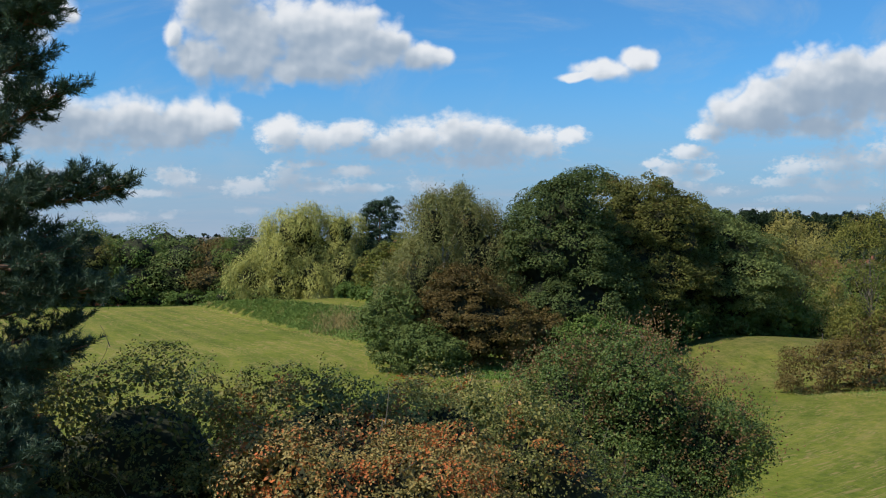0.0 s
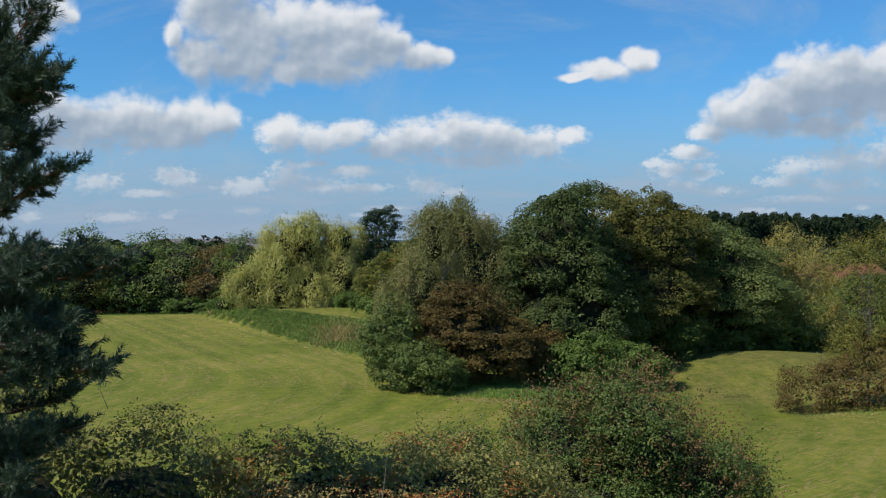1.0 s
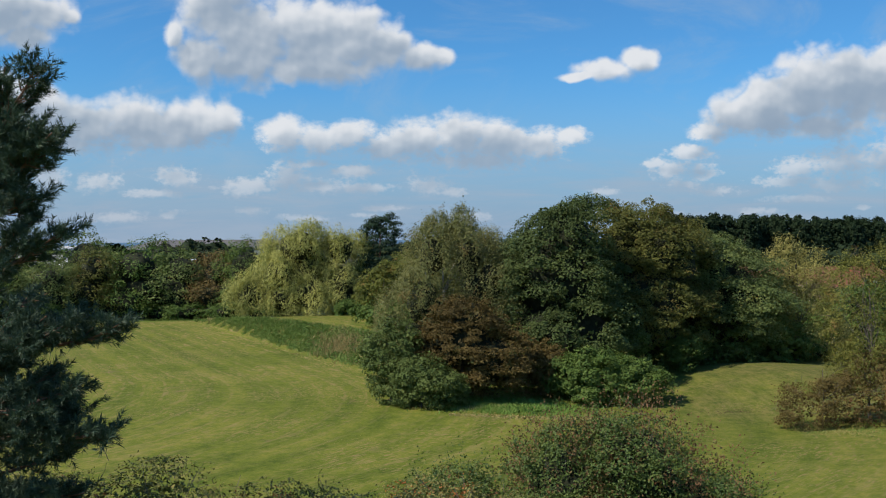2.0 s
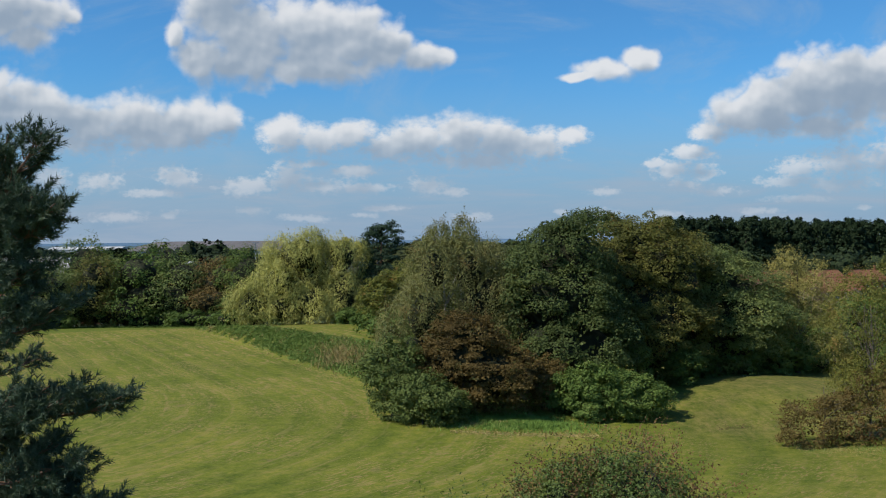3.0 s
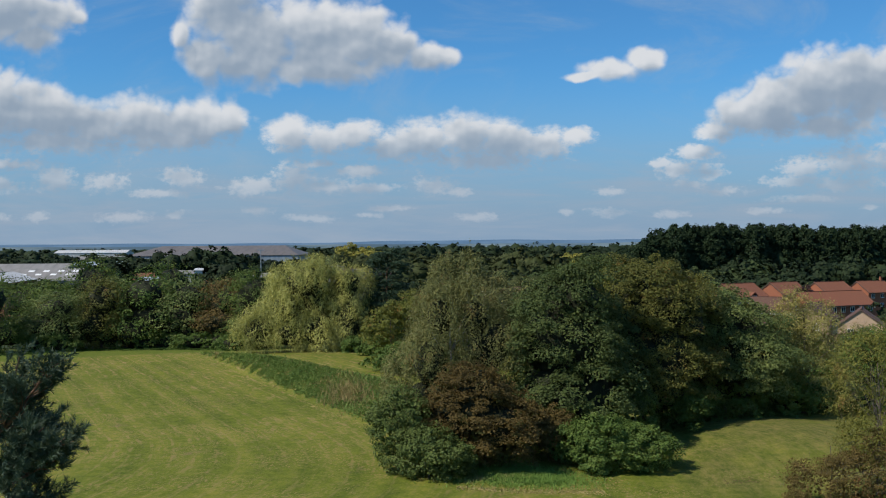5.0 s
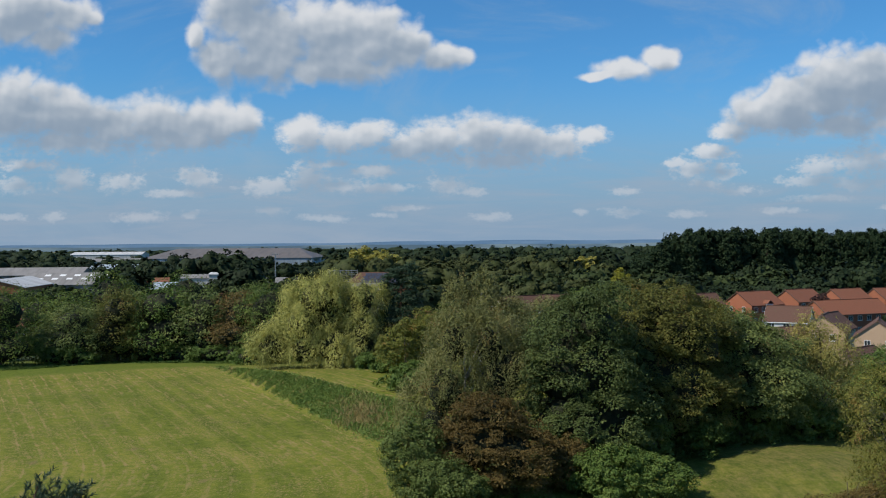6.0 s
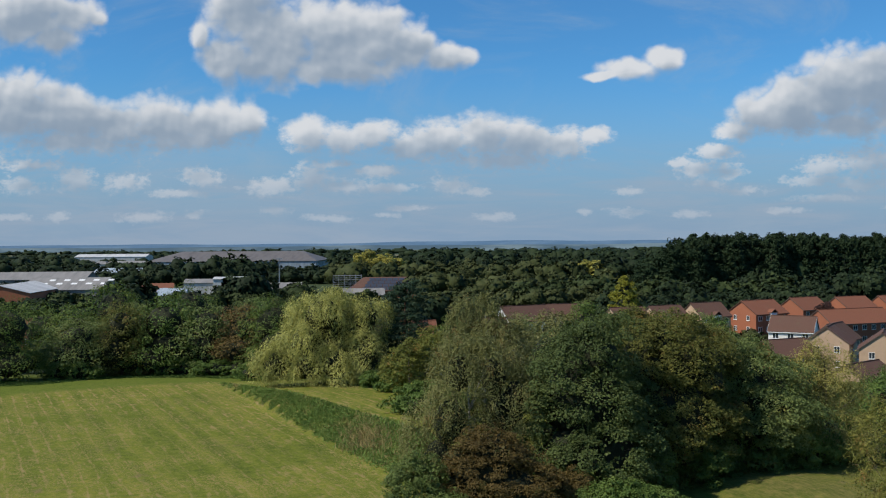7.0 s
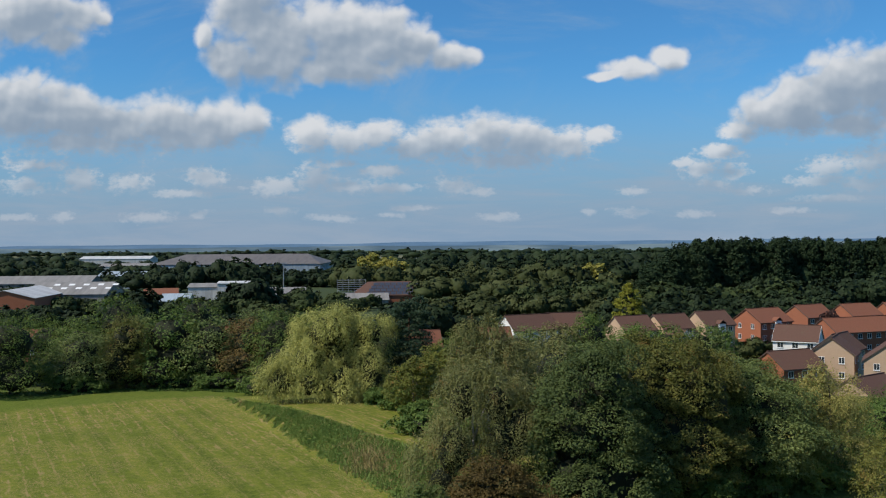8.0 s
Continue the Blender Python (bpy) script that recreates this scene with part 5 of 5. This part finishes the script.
def belt(leaf, x0, y0, x1, y1, top, count, seed, width=5.0, depth=14.0, label="", size=0.5, ragged=1.5, turns=18, rings=11, fringe=60):
    """A strip of woodland: one object of uneven crowns."""
    rng = np.random.default_rng(seed)
    s = (np.arange(count) + rng.random(count)) / count
    cx = x0 + (x1 - x0) * s + rng.normal(size=count) * width * 0.3
    cy = y0 + (y1 - y0) * s + rng.uniform(-0.5, 0.5, count) * depth
    tops = top + rng.normal(size=count) * ragged - rng.random(count) * ragged
    base = ground_height(cx, cy)
    r = width * rng.uniform(0.65, 1.3, count)
    tall = np.maximum(tops - base, 2.0)
    balls = np.column_stack([cx, cy, base + tall * 0.52, r, r, tall * 0.48])
    return tagged(new("woodland", mass_mesh("woodland", balls, rng, LEAF[leaf], turns, rings, fringe, size)), label or "belt of dark green broadleaf woodland in the distance", "woodland", kind="stuff")


BELTS = [  # leaf, x0, y0, x1, y1, top, count, width, size
    ("far", -150, 250, -50, 240, 2.2, 60, 5.0, 0.9), ("farlight", -128, 300, -60, 300, 2.0, 40, 5.0, 0.9), ("far", -78, 205, -67, 208, 10.6, 8, 4.6, 0.7), ("far", -40, 215, -4, 225, 3.0, 30, 4.2, 0.7),
    ("far", -136, 470, -106, 480, 12.6, 16, 7.0, 1.3), ("far", -215, 500, -150, 500, 6.0, 40, 6.0, 1.2), ("far", -330, 600, -120, 590, 8.6, 84, 7.0, 1.3), ("far", -420, 760, -230, 780, 8.0, 110, 8.0, 1.7),
    ("far", -620, 1050, -120, 1020, 10.0, 180, 10.0, 2.2), ("far", -120, 560, -40, 540, 4.0, 50, 6.5, 1.3), ("farlight", -90, 345, -36, 350, 1.5, 40, 5.0, 1.0), ("farolive", -66, 470, 62, 480, 8.4, 80, 6.5, 1.1),
    ("far", -90, 620, 150, 620, 9.8, 130, 7.5, 1.5), ("far", -20, 760, 180, 760, 14.0, 130, 8.0, 1.8), ("far", -160, 860, 330, 880, 10.0, 170, 9.0, 2.0), ("farolive", -20, 400, 90, 395, 5.0, 80, 6.0, 1.1), ("far", -90, 300, -66, 302, 4.6, 14, 5.2, 0.8), ("farolive", -62, 268, -30, 262, 1.6, 20, 4.6, 0.7), ("far", -70, 296, -62, 298, 9.6, 3, 6.5, 0.8),
    ("farlight", 20, 330, 110, 330, 4.4, 80, 5.5, 1.0), ("farolive", -14, 300, 50, 300, 2.4, 50, 5.0, 0.9), ("far", 40, 262, 78, 280, 3.4, 34, 4.6, 0.8), ("far", 60, 290, 120, 310, 3.0, 50, 5.0, 0.9), ("far", 100, 345, 190, 350, 6.0, 80, 6.5, 1.1),
    ("far", -126, 590, -78, 582, 6.0, 26, 6.0, 1.2), ("poplar", 82, 392, 204, 448, 13.5, 80, 5.0, 0.9), ("farlight", -185, 378, -140, 380, -0.6, 14, 4.0, 0.7), ("far", -240, 428, -172, 430, 2.0, 24, 5.0, 0.9), ("farolive", 60, 226, 78, 222, -1.6, 12, 2.6, 0.5), ("far", -12, 250, 40, 246, -0.6, 40, 4.6, 0.8), ("far", -900, 1500, 700, 1500, 8.0, 240, 14.0, 3.2), ("far", -1500, 2200, 1300, 2200, 8.0, 260, 22.0, 4.6), ("far", 86, 198, 130, 215, -3.0, 30, 3.6, 0.7), ("farolive", -14, 158, 36, 160, 1.4, 30, 4.2, 0.6),
]
for number, (leaf, x0, y0, x1, y1, top, count, width, size) in enumerate(BELTS):
    near, mid = y0 < 360, y0 < 700
    belt(leaf, x0, y0, x1, y1, top, int(count * (0.5 if near else 0.6 if mid else 0.5)), 900 + number, width * 1.1, width * 3, size=0.66 if near else size * 0.75 if mid else size * 0.55, turns=9, rings=6, fringe=760 if near else 280 if mid else 52)

# single trees that stand out beyond the houses
tree("golden_cypress", 41.2, 252, [(0, 0, 9.4, 2.8, 2.8, 4.2), (0, 0, 5.6, 4.2, 4.2, 5.2)], "goldgreen", 801, "golden-yellow conifer behind the houses", radius=0.2, clumps=200, leaves=45, size=0.42, clump=0.8, core=0.6)
tree("copper_tree", 85.5, 232, [(0, 0, 6.6, 2.6, 2.4, 3.4), (0, 0, 4.4, 3.2, 3.0, 3.0)], "copper", 802, "dark copper-leaved tree among the houses", radius=0.18, clumps=110, leaves=45, size=0.42, clump=0.9)
for number, (x, y, h) in enumerate([(-62, 545, 17.5), (-57, 548, 19.5), (-50, 545, 17.5), (-44, 540, 16.0), (-39, 540, 13.5), (62, 560, 14.5), (69, 562, 15.5), (75, 560, 16)]):
    tree("golden_tree", x, y, [(0, 0, h * 0.6, 3.4, 3.4, h * 0.4), (1, 0, h * 0.35, 4.2, 4.0, h * 0.35)], "gold", 810 + number, "tree in bright yellow leaf in the distance", group="golden trees", radius=0.3, limbs=5, clumps=90, leaves=30, size=1.0, clump=1.4)

# the tall row of poplars
rng = np.random.default_rng(31)
poplars = []
for k in range(3):
    mould = np.random.default_rng(830 + k)
    ob = thing("poplar_tree", 80 + k * 3, 384 + k * 2, -9.0, label="tall dark green poplar in a long row", category="tree", group="row of poplars")
    child("trunk", raw_mesh("trunk", *tube_arrays([([(0, 0, -0.3), (0.1, 0, 12), (0, 0, 22)], [0.4, 0.28, 0.05])], 7), BARK, True), ob)
    balls = [(0, 0, 10, 5.2, 5.2, 10), (0.3, 0.3, 18.5, 4.4, 4.4, 6.4), (-1.6, -2.2, 8, 4.0, 4.0, 8), (1.8, -1.6, 13, 3.6, 3.6, 7)]
    balls += [(math.cos(a) * r, math.sin(a) * r, z, 1.0, 1.0, rz) for a, r, z, rz in zip(mould.uniform(0, 6.3, 14), mould.uniform(0.6, 3.2, 14), mould.uniform(16, 24.5, 14), mould.uniform(1.6, 2.8, 14))]
    child("crown", crown_mesh("crown", balls, LEAF["poplar"], mould, clumps=250, leaves=16, size=0.85, clump=1.25, flat=0.9, bumps=0, inner=0.35, fill=2.0, droop=0.0, depth=(0.85, 1.06)), ob)
    poplars.append(ob)
for k in range(38):
    s = (k - 2) / 35
    x, y = 77 + 125 * s + rng.normal() * 0.8, 380 + 62 * s + rng.normal() * 4 + (k % 2) * 6
    m = pose(x, y, float(ground_height(x, y)), 0, 0, rng.uniform(0, 360))
    ob = copy_thing(poplars[k % 3], m)
    grow = (0.70, 0.80, 0.86, 0.90, 0.95)[k] if k < 5 else (1.09 + 0.09 * rng.random())
    ob.scale = (1.0, 1.0, grow)

# ---- rough grass ----


def rough_grass_material(name, green, straw, share):
    m, n, out = material(name)
    each = n.add("ShaderNodeNewGeometry").outputs["Random Per Island"]
    place = n.add("ShaderNodeTexCoord").outputs["Object"]
    patch = n.noise(place, 0.28, 4.0, 0.6)
    dry = n.step(n.math("ADD", patch, n.math("MULTIPLY", each, 0.22)), share, share + 0.16)
    base = n.mix(each, tuple(v * 0.9 for v in green), tuple(v * 1.12 for v in green))
    surface(n, out, n.mix(dry, base, straw), 0.8, specular=0.1)
    return m


ROUGH = rough_grass_material("rough_grass", (0.150, 0.215, 0.050), (0.340, 0.280, 0.110), 0.60)
LUSH = rough_grass_material("lush_grass", (0.135, 0.220, 0.045), (0.330, 0.270, 0.110), 0.70)
STRAW = rough_grass_material("cut_straw", (0.260, 0.215, 0.085), (0.360, 0.280, 0.120), 0.50)


def grass_stuff(name, points, height, mat, rng, label, width=0.035, lean=0.35):
    k = len(points)
    base = np.column_stack([points, ground_height(points[:, 0], points[:, 1]) - 0.02])
    h = height * rng.uniform(0.5, 1.3, k)
    way = unit(np.column_stack([rng.normal(size=(k, 2)) * lean, np.ones(k)]))
    a = rng.uniform(0, 2 * math.pi, k)
    side = np.column_stack([np.cos(a), np.sin(a), np.zeros(k)]) * (width * rng.uniform(0.6, 1.4, k))[:, None]
    verts = np.stack([base - side, base + side, base + way * h[:, None]], 1).reshape(-1, 3)
    return tagged(new(name, raw_mesh(name, verts, np.arange(3 * k).reshape(k, 3), mat)), label, "grass", kind="stuff")


rng = np.random.default_rng(55)
a = 72 * np.sqrt(rng.uniform(0.002, 1, 46000))
e = rng.uniform(0.1, 1.0, 46000) * bank_width(a)
bank_points = np.column_stack([-34 + 0.47 * a + 0.883 * e, 125 - 0.883 * a + 0.47 * e])
keep = rng.random(len(a)) < np.clip(a / 12, 0.25, 1)
grass_stuff("rough_grass", bank_points[keep], 0.32, ROUGH, rng, "long rough green and straw grass on the bank", 0.05, 0.8)


def weeds(name, centres, per, leaf, label):
    """Low leafy weeds in tufts."""
    tall = rng.uniform(0.15, 0.6, len(centres))
    i = np.repeat(np.arange(len(centres)), per)
    off = rng.normal(size=(len(i), 2)) * 0.26
    up = rng.random(len(i)) * tall[i] * np.exp(-(off ** 2).sum(1) * 3)
    spots = centres[i] + off
    at = np.column_stack([spots, ground_height(spots[:, 0], spots[:, 1]) + 0.03 + up])
    face = unit(np.column_stack([off * 1.2, np.full(len(i), 0.5)]) + rng.normal(size=(len(i), 3)) * 0.35)
    length = 0.17 * rng.uniform(0.6, 1.3, len(i))
    return tagged(new(name, raw_mesh(name, *leaf_arrays(at, face, length, length * 0.6, rng), LEAF[leaf])), label, "weeds", kind="stuff")


wa = 14 + 52 * np.sqrt(rng.uniform(0, 1, 1500))
we = rng.uniform(0.06, 0.92, 1500) * bank_width(wa)
weeds("nettles", np.column_stack([-34 + 0.47 * wa + 0.883 * we, 125 - 0.883 * wa + 0.47 * we]), 26, "nettle", "lush green nettles and brambles on the bank")
wa, we = rng.normal(size=3500) * 2.2 + 49, rng.normal(size=3500) * 0.9 + 2.4
grass_stuff("dry_grass", np.column_stack([-34 + 0.47 * wa + 0.883 * we, 125 - 0.883 * wa + 0.47 * we]), 0.6, STRAW, rng, "tuft of tall straw-coloured dry grass on the bank", 0.04, 0.5)
a, e = rng.uniform(-1, 66, 15000), rng.normal(size=15000) * 0.45 - 0.45
grass_stuff("cut_grass", np.column_stack([-34 + 0.47 * a + 0.883 * e, 125 - 0.883 * a + 0.47 * e]), 0.06, STRAW, rng, "strip of dry cut grass along the foot of the bank", 0.15, 3.0)
q = rng.normal(size=(16000, 2)) * (1.9, 1.0) + (4.0, 56.6)
grass_stuff("rough_grass", q, 0.24, LUSH, rng, "patch of long grass in front of the bushes", 0.03, 1.0)
a = rng.uniform(0, 1, 14000)
grass_stuff("cut_grass", np.column_stack([0.3 + 8.4 * a, 53.4 + 1.2 * np.abs(a - 0.45) + rng.normal(size=14000) * 0.36]), 0.06, STRAW, rng, "strip of dry cut grass round the island of bushes", 0.13, 3.0)
a = rng.uniform(0, 1, 6000)
q = np.column_stack([18.6 + 8.4 * a, 50.9 - 2.6 * a + rng.normal(size=6000) * 0.8])
grass_stuff("rough_grass", q, 0.11, ROUGH, rng, "long pale grass in front of the shrub", 0.02, 1.2)


# ---- the far distance ----


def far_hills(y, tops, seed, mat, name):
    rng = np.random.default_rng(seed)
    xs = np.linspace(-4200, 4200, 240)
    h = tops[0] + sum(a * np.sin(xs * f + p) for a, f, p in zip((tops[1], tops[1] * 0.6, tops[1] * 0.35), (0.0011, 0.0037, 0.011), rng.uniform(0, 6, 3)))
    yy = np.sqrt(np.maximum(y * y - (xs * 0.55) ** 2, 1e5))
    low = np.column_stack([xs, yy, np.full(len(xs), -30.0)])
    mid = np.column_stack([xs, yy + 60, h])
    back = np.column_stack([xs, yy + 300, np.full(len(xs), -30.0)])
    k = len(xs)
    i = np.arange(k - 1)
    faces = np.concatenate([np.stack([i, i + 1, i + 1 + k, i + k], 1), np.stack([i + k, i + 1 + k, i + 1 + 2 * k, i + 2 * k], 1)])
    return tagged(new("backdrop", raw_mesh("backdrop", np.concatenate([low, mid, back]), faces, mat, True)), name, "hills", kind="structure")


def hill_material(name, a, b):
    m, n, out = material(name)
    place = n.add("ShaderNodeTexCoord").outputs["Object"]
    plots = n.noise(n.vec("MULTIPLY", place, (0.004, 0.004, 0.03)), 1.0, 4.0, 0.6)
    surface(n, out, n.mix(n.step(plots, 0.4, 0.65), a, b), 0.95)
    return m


# the blue haze of distance is put into both base colours
far_hills(4450, (27.0, 4.0), 3, hill_material("haze_blue_hills", (0.070, 0.135, 0.215), (0.10, 0.17, 0.25)), "hills on the horizon tinted pale blue for haze")
far_hills(3500, (15.0, 2.4), 4, hill_material("haze_blue_plain", (0.055, 0.095, 0.125), (0.13, 0.18, 0.20)), "wooded plain before the horizon tinted blue-green for haze")


# ---- edges of the field ----
SOIL = plain_material("bare_soil", (0.105, 0.064, 0.036), 0.95, 0.2, 3.0)
# unmown grass whose dark green also holds the shade along the wood
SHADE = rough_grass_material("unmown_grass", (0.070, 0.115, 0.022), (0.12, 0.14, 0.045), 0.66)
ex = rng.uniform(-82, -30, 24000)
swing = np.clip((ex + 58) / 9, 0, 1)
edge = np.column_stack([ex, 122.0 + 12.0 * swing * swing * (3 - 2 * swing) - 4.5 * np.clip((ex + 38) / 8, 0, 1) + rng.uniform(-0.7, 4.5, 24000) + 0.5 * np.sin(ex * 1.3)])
grass_stuff("unmown_grass", edge, 0.22, SHADE, rng, "strip of unmown grass coloured dark for shade below the wood's edge", 0.14, 1.0)
q = rng.normal(size=(4600, 2)) * (0.8, 0.30) + (17.4, 57.4)
grass_stuff("bare_soil", q, 0.05, SOIL, rng, "scuffed patch of bare brown soil in the grass", 0.13, 3.0)
q = rng.normal(size=(1600, 2)) * (0.9, 0.8) + (-4.6, 46.5)
grass_stuff("bare_soil", q, 0.04, STRAW, rng, "small worn patch of dry grass in the field", 0.05, 2.5)
